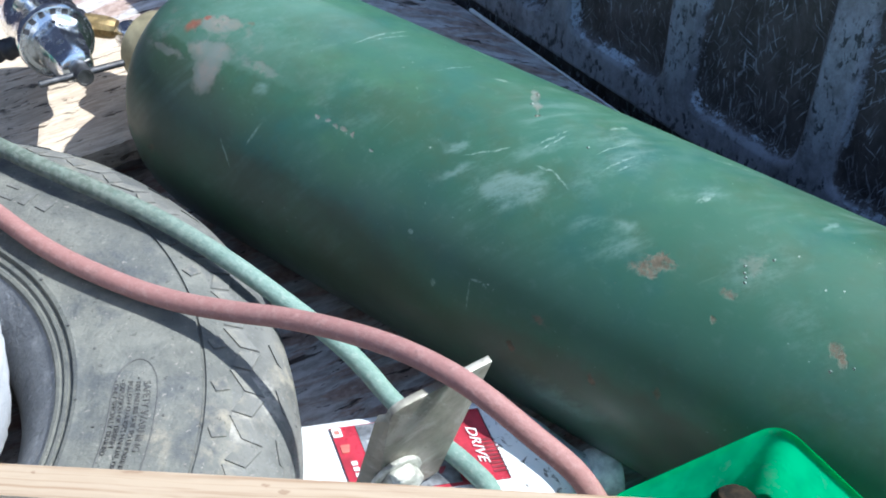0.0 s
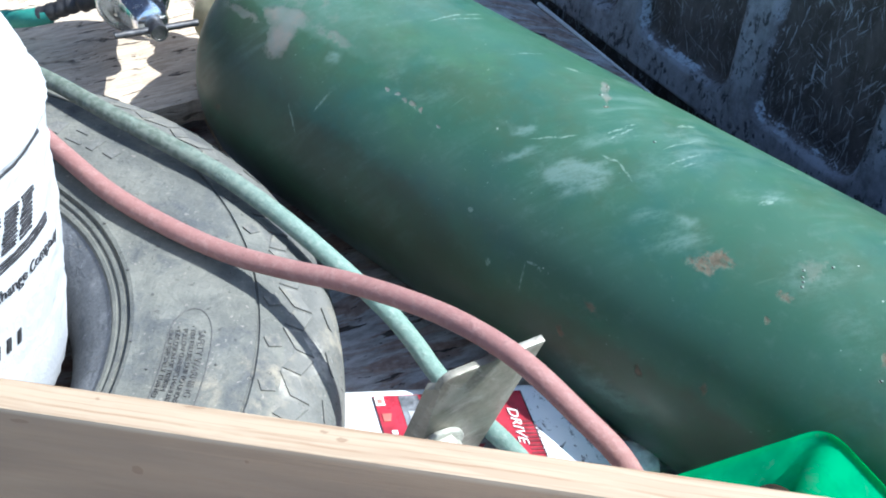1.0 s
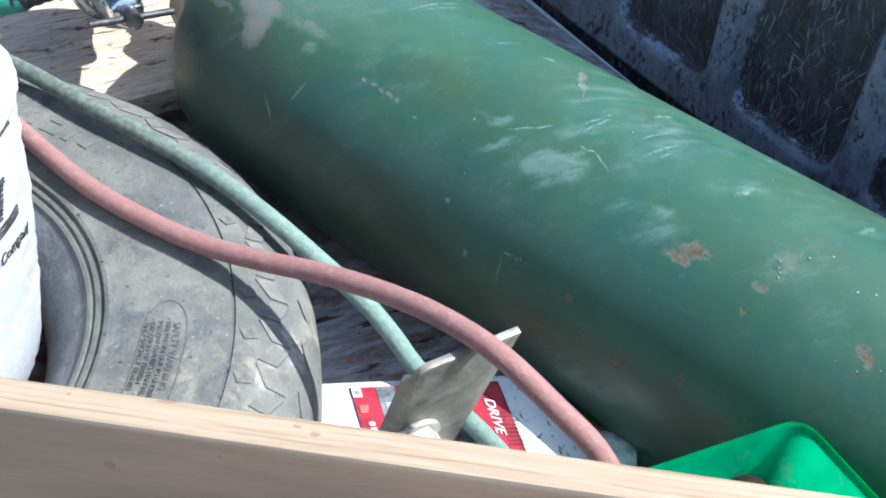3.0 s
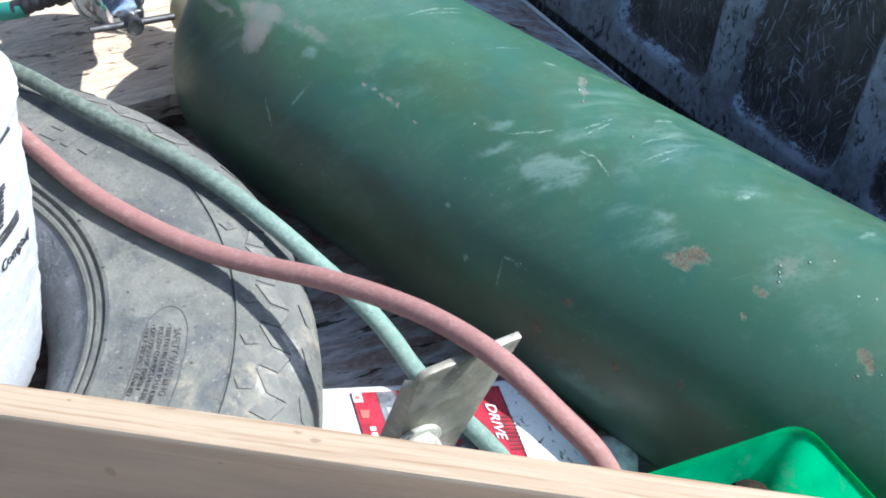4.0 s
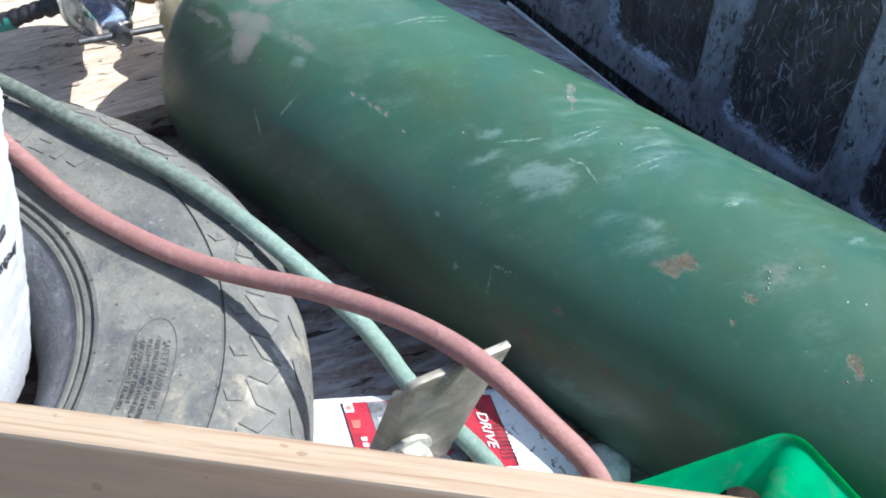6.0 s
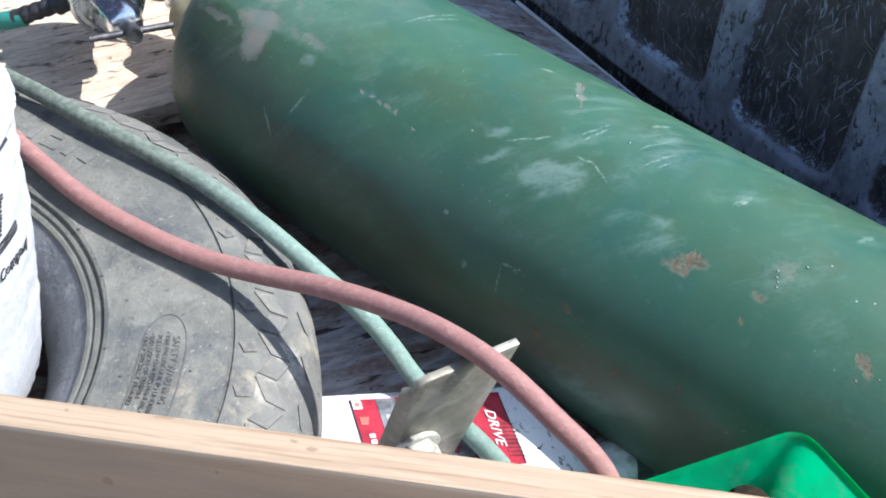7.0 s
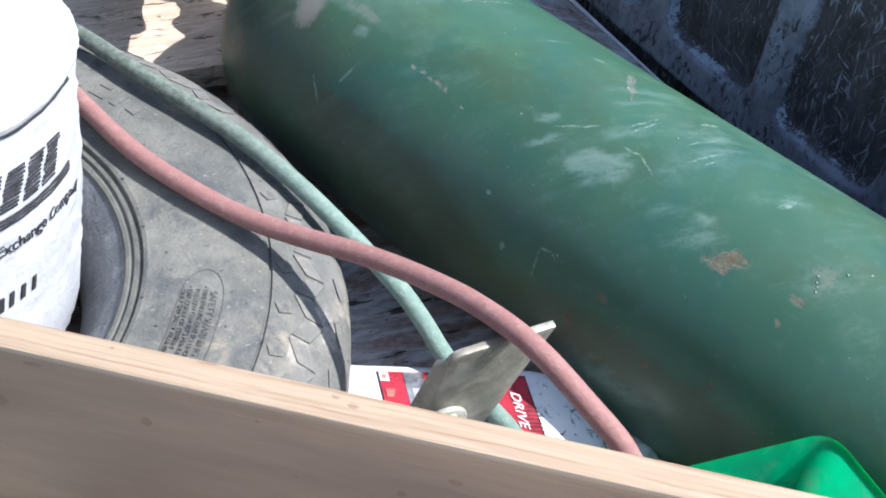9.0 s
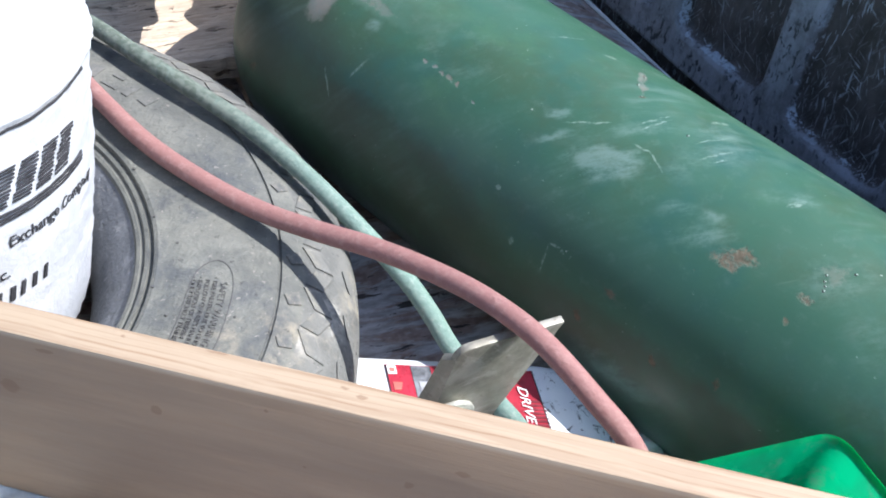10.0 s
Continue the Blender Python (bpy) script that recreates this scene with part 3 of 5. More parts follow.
def dirty_green_hose():
    """Faded green rubber: caked grey dirt on one half of its length, chalky mint on the other."""
    m = Nodes("faded_green_rubber")
    f = m.noise(240, 8, 0.75)
    c = m.mix(m.step(f, 0.36, 0.68), (0.165, 0.280, 0.240), (0.235, 0.345, 0.305))
    c = m.mix(m.math("MULTIPLY", m.step(m.noise(240, 5, 0.7), 0.56, 0.66), 0.45), c, (0.34, 0.40, 0.345))
    sep = m.tree.nodes.new("ShaderNodeSeparateXYZ")
    m.put(sep.inputs[0], m.coord)
    caked = m.step(sep.outputs["X"], -0.08, -0.27, 0.18, 0.95)
    grime = m.math("MULTIPLY", m.step(m.noise(110, 8, 0.78, 0.3), 0.08, 0.50), caked)
    c = m.mix(grime, c, m.mix(m.step(m.noise(160, 5), 0.4, 0.6), (0.090, 0.112, 0.088), (0.158, 0.185, 0.152)))
    m.set(Base_Color=c, Roughness=0.75)
    m.bump(m.math("ADD", m.noise(420, 4), m.math("MULTIPLY", f, 1.6)), 0.0006)
    return m.mat


RED_HOSE = hose_rubber("faded_red_rubber", (0.268, 0.132, 0.120), (0.330, 0.190, 0.172))
TEAL_HOSE = dirty_green_hose()
TEAL_NEW = hose_rubber("green_rubber", (0.03, 0.24, 0.19), (0.06, 0.30, 0.24), 0.5)
WHITE = white_paint()
INK = plain("black_print", (0.035, 0.035, 0.04), 0.55, 0, 0.5, 140)
STEEL = galvanised()
ZINC = plain("bright_zinc", (0.46, 0.46, 0.41), 0.5, 0.25, 0.35, 140)
CHROME = chrome()
BRASS = plain("tarnished_brass", (0.34, 0.25, 0.12), 0.48, 1.0, 0.4, 160)
DARK_STEEL = plain("dark_oiled_steel", (0.16, 0.155, 0.15), 0.38, 0.9, 0.3, 150)
BLACK = plain("black_rubber_fitting", (0.03, 0.03, 0.032), 0.5, 0, 0.4, 120)
NECK = plain("beige_painted_steel", (0.27, 0.24, 0.15), 0.5, 0.2, 0.25, 60)
BOTTLE = bottle_plastic()
RED_LABEL = plain("red_label", (0.37, 0.026, 0.044), 0.35, 0, 0.25, 90)
GREY_LABEL = plain("smoke_grey_label", (0.15, 0.16, 0.175), 0.45, 0, 0.75, 90)
WHITE_LABEL = plain("white_label", (0.80, 0.80, 0.80), 0.4, 0, 0.06, 60)
CAP = plain("dull_white_cap", (0.74, 0.75, 0.73), 0.45, 0, 0.3, 120)
PINK_LABEL = plain("pale_red_label", (0.62, 0.16, 0.13), 0.4, 0, 0.2, 60)
BLACK_LABEL = plain("black_label", (0.02, 0.02, 0.022), 0.35, 0, 0.3, 90)
PALE_LABEL = plain("pale_grey_label", (0.32, 0.33, 0.34), 0.4, 0, 0.3, 60)
DARK_RED_LABEL = plain("dark_red_label", (0.20, 0.03, 0.04), 0.35, 0, 0.4, 90)
BIN = bin_plastic()
RUST = dark_iron()
PALE_PIECE = plain("pale_grey_piece", (0.52, 0.52, 0.47), 0.8, 0.0, 0.22, 130, 0.0008)
TRIM = plain("white_edge_line", (0.85, 0.85, 0.86), 0.4, 0.0, 0.05, 60)
# for the unseen wall that keeps sky off the cylinder's shoulder
FRONT_PAINT = plain("dark_blue_paint", (0.02, 0.025, 0.05), 0.25, 0, 0.2, 20)
# unseen ground, tinted tan to bounce warm light on the board's front
GROUND = plain("tan_bounce_ground", (0.38, 0.335, 0.275), 0.9, 0, 0.45, 30, 0.02)


# ---------------------------------------------------------------- mesh helpers
def mesh_of(name, bm, material, smooth=True, sharp=35):
    me = bpy.data.meshes.new(name)
    bm.normal_update()
    bm.to_mesh(me)
    bm.free()
    me.materials.append(material)
    if smooth:
        me.polygons.foreach_set("use_smooth", [True] * len(me.polygons))
        me.set_sharp_from_angle(angle=radians(sharp))
    me.update()
    return me


def part(name, bm, material, parent=None, label="", smooth=True, sharp=35):
    ob = new(name, mesh_of(name, bm, material, smooth, sharp))
    if parent:
        ob.parent = parent
    if label:
        tagged(ob, label)
    return ob


def thing(name, m, label, category, group="", kind=""):
    ob = new(name)
    ob.matrix_world = m
    return tagged(ob, label, category, group, kind)


def frame_of(z, x=(1, 0, 0), at=(0, 0, 0)):
    """A pose whose z axis is z and whose x axis is near x."""
    z = Vector(z).normalized()
    x = Vector(x)
    x = (x - z * x.dot(z)).normalized()
    y = z.cross(x)
    m = Matrix((x, y, z)).transposed().to_4x4()
    m.translation = at
    return m


def box(bm, size, m=Matrix(), bevel=0.0, segments=2):
    made = bmesh.ops.create_cube(bm, size=1.0, matrix=m @ Matrix.Diagonal((*size, 1)))["verts"]
    if bevel:
        edges = list({e for v in made for e in v.link_edges})
        bmesh.ops.bevel(bm, geom=edges, offset=bevel, segments=segments, affect="EDGES", profile=0.5)


def lathe(profile, steps=64, m=Matrix(), closed=False, wobble=None):
    """Turn a profile of (radius, height) round the z axis."""
    bm = bmesh.new()
    rings = []
    for r, z in profile:
        if r < 1e-6:
            rings.append([bm.verts.new(m @ Vector((0, 0, z)))])
            continue
        ring = []
        for k in range(steps):
            a = 2 * math.pi * k / steps
            rr, zz = wobble(r, z, a) if wobble else (r, z)
            ring.append(bm.verts.new(m @ Vector((rr * math.cos(a), rr * math.sin(a), zz))))
        rings.append(ring)
    pairs = list(zip(rings, rings[1:])) + ([(rings[-1], rings[0])] if closed else [])
    for a, b in pairs:
        for k in range(steps):
            j = (k + 1) % steps
            if len(a) == 1 and len(b) == 1:
                continue
            if len(a) == 1:
                bm.faces.new((a[0], b[k], b[j]))
            elif len(b) == 1:
                bm.faces.new((a[k], b[0], a[j]))
            else:
                bm.faces.new((a[k], b[k], b[j], a[j]))
    bmesh.ops.recalc_face_normals(bm, faces=bm.faces)
    return bm


def glide(points, step=0.006):
    """Points along a smooth line through the given ones."""
    p = [Vector(q) for q in points]
    p = [2 * p[0] - p[1]] + p + [2 * p[-1] - p[-2]]
    out = []
    for a, b, c, d in zip(p, p[1:], p[2:], p[3:]):
        n = max(2, int((c - b).length / step))
        for k in range(n):
            t = k / n
            out.append(0.5 * ((2 * b) + (c - a) * t + (2 * a - 5 * b + 4 * c - d) * t * t + (3 * b - a - 3 * c + d) * t ** 3))
    return out + [p[-2]]


def tube(points, radius, steps=20, cap=True):
    """A round tube along a line. radius: a number, or a function of the share of the way."""
    bm = bmesh.new()
    n = len(points)
    side = None
    rings = []
    for i, p in enumerate(points):
        t = (points[min(i + 1, n - 1)] - points[max(i - 1, 0)]).normalized()
        if side is None:
            side = t.orthogonal().normalized()
        side = (side - t * side.dot(t)).normalized()
        up = t.cross(side)
        r = radius(i / (n - 1)) if callable(radius) else radius
        rings.append([bm.verts.new(p + r * (math.cos(2 * math.pi * k / steps) * side + math.sin(2 * math.pi * k / steps) * up)) for k in range(steps)])
    for a, b in zip(rings, rings[1:]):
        for k in range(steps):
            j = (k + 1) % steps
            bm.faces.new((a[k], a[j], b[j], b[k]))
    if cap:
        bm.faces.new(rings[0][::-1])
        bm.faces.new(rings[-1])
    bmesh.ops.recalc_face_normals(bm, faces=bm.faces)
    return bm


def prism(outline, z0, z1, bevel=0.0):
    """An upright prism over a flat outline."""
    bm = bmesh.new()
    low = [bm.verts.new((x, y, z0)) for x, y in outline]
    f = bm.faces.new(low)
    up = bmesh.ops.extrude_face_region(bm, geom=[f])["geom"]
    for v in up:
        if isinstance(v, bmesh.types.BMVert):
            v.co.z = z1
    bmesh.ops.recalc_face_normals(bm, faces=bm.faces)
    if bevel:
        bmesh.ops.bevel(bm, geom=list(bm.edges), offset=bevel, segments=2, affect="EDGES", profile=0.5)
    return bm


def words(text, size, deep, shear=0.0, wide=1.0):
    """The built-in font as a bmesh in the xy plane, from x = 0 on, base line on y = 0."""
    cu = bpy.data.curves.new("words", "FONT")
    cu.body, cu.size, cu.extrude, cu.shear = text, size, deep / 2, shear
    cu.resolution_u = 3
    ob = bpy.data.objects.new("words", cu)
    scene.collection.objects.link(ob)
    me = bpy.data.meshes.new_from_object(ob.evaluated_get(bpy.context.evaluated_depsgraph_get()))
    bpy.data.objects.remove(ob)
    bm = bmesh.new()
    bm.from_mesh(me)
    bpy.data.meshes.remove(me)
    bpy.data.curves.remove(cu)
    for v in bm.verts:
        v.co.x *= wide
    return bm


def bent(bm, f):
    for v in bm.verts:
        v.co = Vector(f(v.co.x, v.co.y, v.co.z))
    return bm


# ---------------------------------------------------------------- setting: the bed of a pick-up truck
ALONG, OUT = Vector((0.625, -0.78, 0)).normalized(), Vector((0.78, 0.625, 0)).normalized()
WALL = 0.668
LIP = 0.328


def at_wall(a, n, z):
    return ALONG * a + OUT * n + Vector((0, 0, z))


def bed_floor():
    m = Matrix((ALONG, OUT, (0, 0, 1))).transposed().to_4x4()
    bm = bmesh.new()
    box(bm, (2.7, 1.5, 0.03), m @ Matrix.Translation((-0.15, WALL - 0.73, -0.0155)))
    return tagged(part("floor", bm, FLOOR, None, "", False), "dark stained worn wooden floor of the truck bed", "floor", kind="structure")


def liner_wall():
    """The side of the bed in a ribbed plastic liner: pockets between raised ribs, a ledge along the foot."""
    a0, a1, da, dz = -1.45, 1.15, 0.004, 0.004
    na, nz = int((a1 - a0) / da), int((LIP - 0.0) / dz)
    verts, faces, wear = [], [], []
    for i in range(na + 1):
        a = a0 + i * da
        k = (a + 0.5075) % 0.148 - 0.074                       # from the middle of a pocket
        for j in range(nz + 1):
            z = j * dz
            q = Vector((max(0, abs(k) - 0.0387), max(0, abs(z - 0.217) - 0.072)))
            inside = 0.022 - q.length                           # rounded pocket, 0.104 wide
            d = min(1, max(0, inside / 0.009))
            d = d * d * (3 - 2 * d)
            under = min(1, max(0, (0.092 - z) / 0.006))
            under = under * under * (3 - 2 * under)
            deep = 0.012 * d + 0.011 * under
            bow = 0.0015 * noise.noise(Vector((a * 6, z * 6, 0)))
            verts.append((a, WALL + deep + bow, z))
            # grey share: most on raised faces, least in pockets and the foot band
            wear.append((1 - d) * (1 - 0.86 * under))
    for i in range(na):
        for j in range(nz):
            p = i * (nz + 1) + j
            faces.append((p, p + nz + 1, p + nz + 2, p + 1))
    # back and top, so that the wall has thickness
    n = len(verts)
    for i in range(na + 1):
        a = a0 + i * da
        verts += [(a, WALL + 0.05, LIP), (a, WALL + 0.05, -0.75)]
        wear += [0.3, 0.3]
    for i in range(na):
        t, u = i * (nz + 1) + nz, (i + 1) * (nz + 1) + nz
        faces.append((t, u, n + 2 * i + 2, n + 2 * i))
        faces.append((n + 2 * i, n + 2 * i + 2, n + 2 * i + 3, n + 2 * i + 1))
    me = bpy.data.meshes.new("wall_far")
    me.from_pydata(verts, [], faces)
    me.materials.append(LINER)
    me.polygons.foreach_set("use_smooth", [True] * len(me.polygons))
    at = me.attributes.new("wear", "FLOAT", "POINT")
    at.data.foreach_set("value", wear)
    me.update()
    ob = new("wall_far", me)
    ob.matrix_world = Matrix((ALONG, OUT, (0, 0, 1))).transposed().to_4x4()
    return tagged(ob, "scratched black plastic bed liner wall with raised ribs", "truck bed wall", kind="structure")


def plain_wall(name, a0, a1, n0, n1):
    bm = bmesh.new()
    m = Matrix((ALONG, OUT, (0, 0, 1))).transposed().to_4x4()
    box(bm, (a1 - a0, n1 - n0, LIP + 0.75), m @ Matrix.Translation(((a0 + a1) / 2, (n0 + n1) / 2, (LIP - 0.75) / 2)), 0.004)
    # unseen walls that close the bed; their grey serves as a reflector
    return tagged(part(name, bm, WALL_BOUNCE, None, "", False), "unseen plain truck bed wall, grey added to bounce light", "truck bed wall", kind="structure")


def ground_sheet():
    bm = bmesh.new()
    bmesh.ops.create_grid(bm, x_segments=8, y_segments=8, size=400, matrix=Matrix.Translation((0, 0, -0.75)))
    return tagged(part("ground", bm, GROUND, None, "", False), "unseen tan ground under the truck, tinted to bounce warm light", "ground", kind="structure")


ground_sheet()
bed_floor()
liner_wall()
plain_wall("wall_near", -1.45, 1.15, -0.80, -0.76)


def front_sky_block():
    """An unseen tall wall at the front end of the bed, added to block sky."""
    m = Matrix((ALONG, OUT, (0, 0, 1))).transposed().to_4x4()
    bm = bmesh.new()
    box(bm, (0.05, 1.62, 1.80), m @ Matrix.Translation((-1.48, -0.05, 0.15)), 0.01)
    tagged(part("wall_front", bm, FRONT_PAINT, None, "", False), "unseen dark blue wall, added to block sky from the cylinder shoulder", "truck cab", kind="structure")


front_sky_block()
plain_wall("wall_tail", 1.152, 1.19, -0.80, WALL)


def deck_board():
    """The thick grey plywood under the regulator: splintered front edge in layers, lying on a narrower bearer."""
    e = Vector((0.862, 0.507, 0))
    f = Vector((-0.507, 0.862, 0))
    o = Vector((-0.3390, 0.8045, 0))
    outline = []
    for k in range(29):
        x = -0.1015 + k * 0.1735 / 28
        y = 0.0025 * noise.noise(Vector((k * 0.7, 0, 0))) + 0.002 * noise.noise(Vector((k * 2.3, 3, 0)))
        clear = o + e * x + f * y - Vector((-0.4368, 0.4314, 0))      # stays clear of the tyre
        if clear.length < 0.350:
            p = Vector((-0.4368, 0.4314, 0)) + clear.normalized() * 0.350
            x, y = (p - o).dot(e), (p - o).dot(f)
        outline.append((x, y))
    # round the cylinder's shoulder, then back along its far side
    inner = [Vector((0.3384, 0.4370, 0)) + Vector((0.7907, -0.6122, 0)) * u + Vector((0.6122, 0.7907, 0)) * v for u, v in ((-0.7310, -0.0560), (-0.7395, -0.0410), (-0.7470, -0.0150), (-0.7685, 0.0260))]
    inner += [Vector((x, y, 0)) * 0.967 for x, y in ((-0.300, 1.030), (-0.420, 1.065), (-0.80, 1.10), (-0.66, 0.86))]
    outline += [((p - o).dot(e), (p - o).dot(f)) for p in inner]
    t = thing("plywood_board", Matrix((e, f, (0, 0, 1))).transposed().to_4x4(), "weathered grey plywood board with a splintered edge", "board")
    t.location = o
    for k, (z0, z1, back) in enumerate(((0.0005, 0.040, 0.075), (0.0402, 0.054, 0.004), (0.0542, 0.068, 0.0))):
        ring = [(x + (0.003 if i == 28 else 0), y + (back + 0.002 * noise.noise(Vector((i * 1.3, k * 7.0, 1))) if i < 29 else 0)) for i, (x, y) in enumerate(outline)]
        part("layer", prism(ring, z0, z1), DECK, t, "", False)


def side_plank():
    m = Matrix((ALONG, OUT, (0, 0, 1))).transposed().to_4x4()
    bm = bmesh.new()
    box(bm, (0.86, 0.077, 0.0745), Matrix.Translation((0, 0.002, 0.03775)), 0.002)
    t = part("plank", bm, FLOOR, None, "", True)
    t.matrix_world = m @ Matrix.Translation((-0.815, 0.6275, 0))
    tagged(t, "weathered grey wooden plank along the liner wall", "plank")
    # a thin white strip, tapering, along the plank's outer edge
    bm = bmesh.new()
    box(bm, (0.228, 0.0034, 0.0034), Matrix(), 0.0004)
    for v in bm.verts:
        thin = 1 - 0.72 * min(1, max(0, (v.co.x + 0.114) / 0.13))
        v.co.y, v.co.z = v.co.y * thin, v.co.z * thin
    s = part("edge_strip", bm, TRIM, None, "", False)
    s.matrix_world = m @ Matrix.Translation((-0.671, 0.6672, 0.0766)) @ pose(0, 0, 0, 0, 0.15, -1.0)
    tagged(s, "thin white strip on the plank edge", "plastic strip")


deck_board()
side_plank()


# ---------------------------------------------------------------- green gas cylinder, lying on the floor
AX = Vector((0.7907, -0.6122, 0)).normalized()
AN = Vector((0.6122, 0.7907, 0)).normalized()
RC = 0.117
CYL_AT = Vector((0.3384, 0.4370, RC + 0.0005))


def gas_cylinder():
    t = thing("gas_cylinder", Matrix((AX, AN, (0, 0, 1))).transposed().to_4x4(), "scratched green steel gas cylinder lying on its side", "gas cylinder")
    t.location = CYL_AT
    lay = pose(0, 0, 0, 0, 90, 0)
    prof = [(0, 0.052), (0.06, 0.052), (0.095, 0.050), (0.110, 0.043), (0.116, 0.030), (RC, 0.012)]
    prof += [(RC, -0.03 - 0.05 * k) for k in range(12)]
    prof += [(RC * 0.999, -0.622), (0.1155, -0.645), (0.1120, -0.664), (0.1060, -0.682), (0.0970, -0.699), (0.0850, -0.714), (0.0700, -0.727), (0.0560, -0.736), (0.0440, -0.7425), (0.0360, -0.747), (0.0325, -0.753), (0.0325, -0.760), (0, -0.760)]
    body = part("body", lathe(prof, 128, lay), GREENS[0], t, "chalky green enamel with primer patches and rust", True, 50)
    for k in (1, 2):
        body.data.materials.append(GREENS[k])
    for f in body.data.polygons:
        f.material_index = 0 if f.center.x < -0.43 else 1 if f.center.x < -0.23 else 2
    part("neck_ring", lathe([(0, -0.757), (0.0335, -0.757), (0.0350, -0.759), (0.0350, -0.777), (0.0335, -0.781), (0.027, -0.782), (0, -0.7825)], 64, lay), NECK, t, "beige painted neck ring")
    part("valve", lathe([(0, -0.781), (0.0185, -0.781), (0.0200, -0.783), (0.0200, -0.795), (0.0150, -0.800), (0.0140, -0.811), (0.0115, -0.816), (0, -0.817)], 32, lay), CHROME, t, "dull chromed valve outlet")


gas_cylinder()


# ---------------------------------------------------------------- regulator on the valve
def regulator():
    K = Vector((-0.3488, 0.8730, 0.1520))
    tip = Vector((-0.3006, 0.7887, 0.1740))
    ax = (tip - K).normalized()
    m = frame_of(ax, (0.930, 0.365, -0.02), K) @ Matrix.Scale(0.96, 4)
    long = (tip - K).length / 0.96
    t = thing("regulator", m, "chrome gas pressure regulator with a black T-handle screw", "regulator")
    part("body", lathe([(0, -0.088), (0.026, -0.088), (0.034, -0.083), (0.0360, -0.075), (0.0360, -0.045), (0.0340, -0.040), (0.0340, -0.012), (0.0350, -0.009), (0.0360, -0.003), (0.0358, 0.003), (0.0345, 0.006), (0.0330, 0.0062), (0.0318, 0.0035), (0.027, 0.0035), (0, 0.0035)], 64), CHROME, t, "chrome body with a stamped ring")
    for k in range(6):
        bm = bmesh.new()
        a = radians(42 + 21 * k)
        box(bm, (0.0052, 0.0042, 0.0010), pose(0.0295 * math.cos(a), 0.0295 * math.sin(a), 0.0040, 0, 0, math.degrees(a) - 90), 0.0002)
        part("stamped_mark", bm, INK, t, "", False)
    # bonnet: six flats that narrow to a round end
    bm = bmesh.new()
    rings = []
    for z, r, hexed in ((0.003, 0.0275, 0.0), (0.007, 0.0275, 0.0), (0.009, 0.0236, 1.0), (long - 0.034, 0.0176, 1.0), (long - 0.026, 0.0160, 0.6), (long - 0.0215, 0.0135, 0.0), (long - 0.0205, 0.0110, 0.0), (long - 0.0202, 0.0002, 0.0)):
        ring = []
        for k in range(48):
            a = 2 * math.pi * k / 48
            b = (a + math.pi / 6) % (math.pi / 3) - math.pi / 6
            rr = r * ((1 - 0.6 * hexed) + 0.6 * hexed * 0.93 / math.cos(b))
            ring.append(bm.verts.new((rr * math.cos(a), rr * math.sin(a), z)))
        rings.append(ring)
    for a, b in zip(rings, rings[1:]):
        for k in range(48):
            bm.faces.new((a[k], a[(k + 1) % 48], b[(k + 1) % 48], b[k]))
    bmesh.ops.remove_doubles(bm, verts=bm.verts, dist=1e-6)
    bmesh.ops.recalc_face_normals(bm, faces=bm.faces)
    part("bonnet", bm, CHROME, t, "bright chrome bonnet with flats", True, 25)
    bm = lathe([(0, 0), (0.0022, 0), (0.0022, 0.001), (0, 0.001)], 16, pose(0.0, 0.0236, 0.016, -90, 0, 0))
    part("vent_hole", bm, INK, t)
    part("screw", lathe([(0, long - 0.022), (0.0074, long - 0.022), (0.0078, long - 0.021), (0.0080, long - 0.012), (0.0080, long + 0.0045), (0.0074, long + 0.006), (0.0062, long + 0.006), (0.0058, long + 0.0045), (0, long + 0.0045)], 32), DARK_STEEL, t, "dark steel adjusting screw")
    bar = lathe([(0, -0.0380), (0.0026, -0.0380), (0.0032, -0.0373), (0.0032, 0.0373), (0.0026, 0.0380), (0, 0.0380)], 20, pose(0, 0, long - 0.006, 0, 90, 0))
    part("handle_bar", bar, DARK_STEEL, t, "dark steel cross bar")
    # inlet: stem and brass nut towards the valve
    inv = m.inverted()
    a, b = inv @ Vector((-0.3534, 0.9425, 0.1250)), inv @ Vector((-0.3130, 0.9375, 0.1200))
    nut = frame_of(b - a, (0, 0, 1), a)
    L = (b - a).length
    part("inlet_stem", lathe([(0, -0.03), (0.0105, -0.03), (0.0115, -0.018), (0.0135, -0.012), (0.0150, -0.002), (0.0140, 0.006), (0.0105, 0.011), (0, 0.011)], 32, nut), CHROME, t)
    part("inlet_nut", lathe([(0, 0.006), (0.0100, 0.006), (0.0112, 0.010), (0.0118, 0.014), (0.0118, L * 0.72), (0.0108, L * 0.9), (0.0095, L), (0, L)], 12, nut), BRASS, t, "brass inlet nut", True, 20)
    # round gauge and its stem on the far side
    g0, g1 = inv @ Vector((-0.3737, 0.9030, 0.1640)), inv @ Vector((-0.4050, 0.9293, 0.1920))
    part("gauge_stem", tube([g0, g1], 0.006), CHROME, t)
    gm = frame_of((m.inverted().to_3x3() @ Vector((0.10, -0.25, 0.95))), (1, 0, 0), g1)
    gauge = part("gauge", lathe([(0, -0.016), (0.022, -0.016), (0.0255, -0.012), (0.0255, 0.006), (0.0235, 0.008), (0.0225, 0.006), (0.0225, 0.003), (0, 0.003)], 48, gm), CHROME, t, "round pressure gauge in a chrome case")
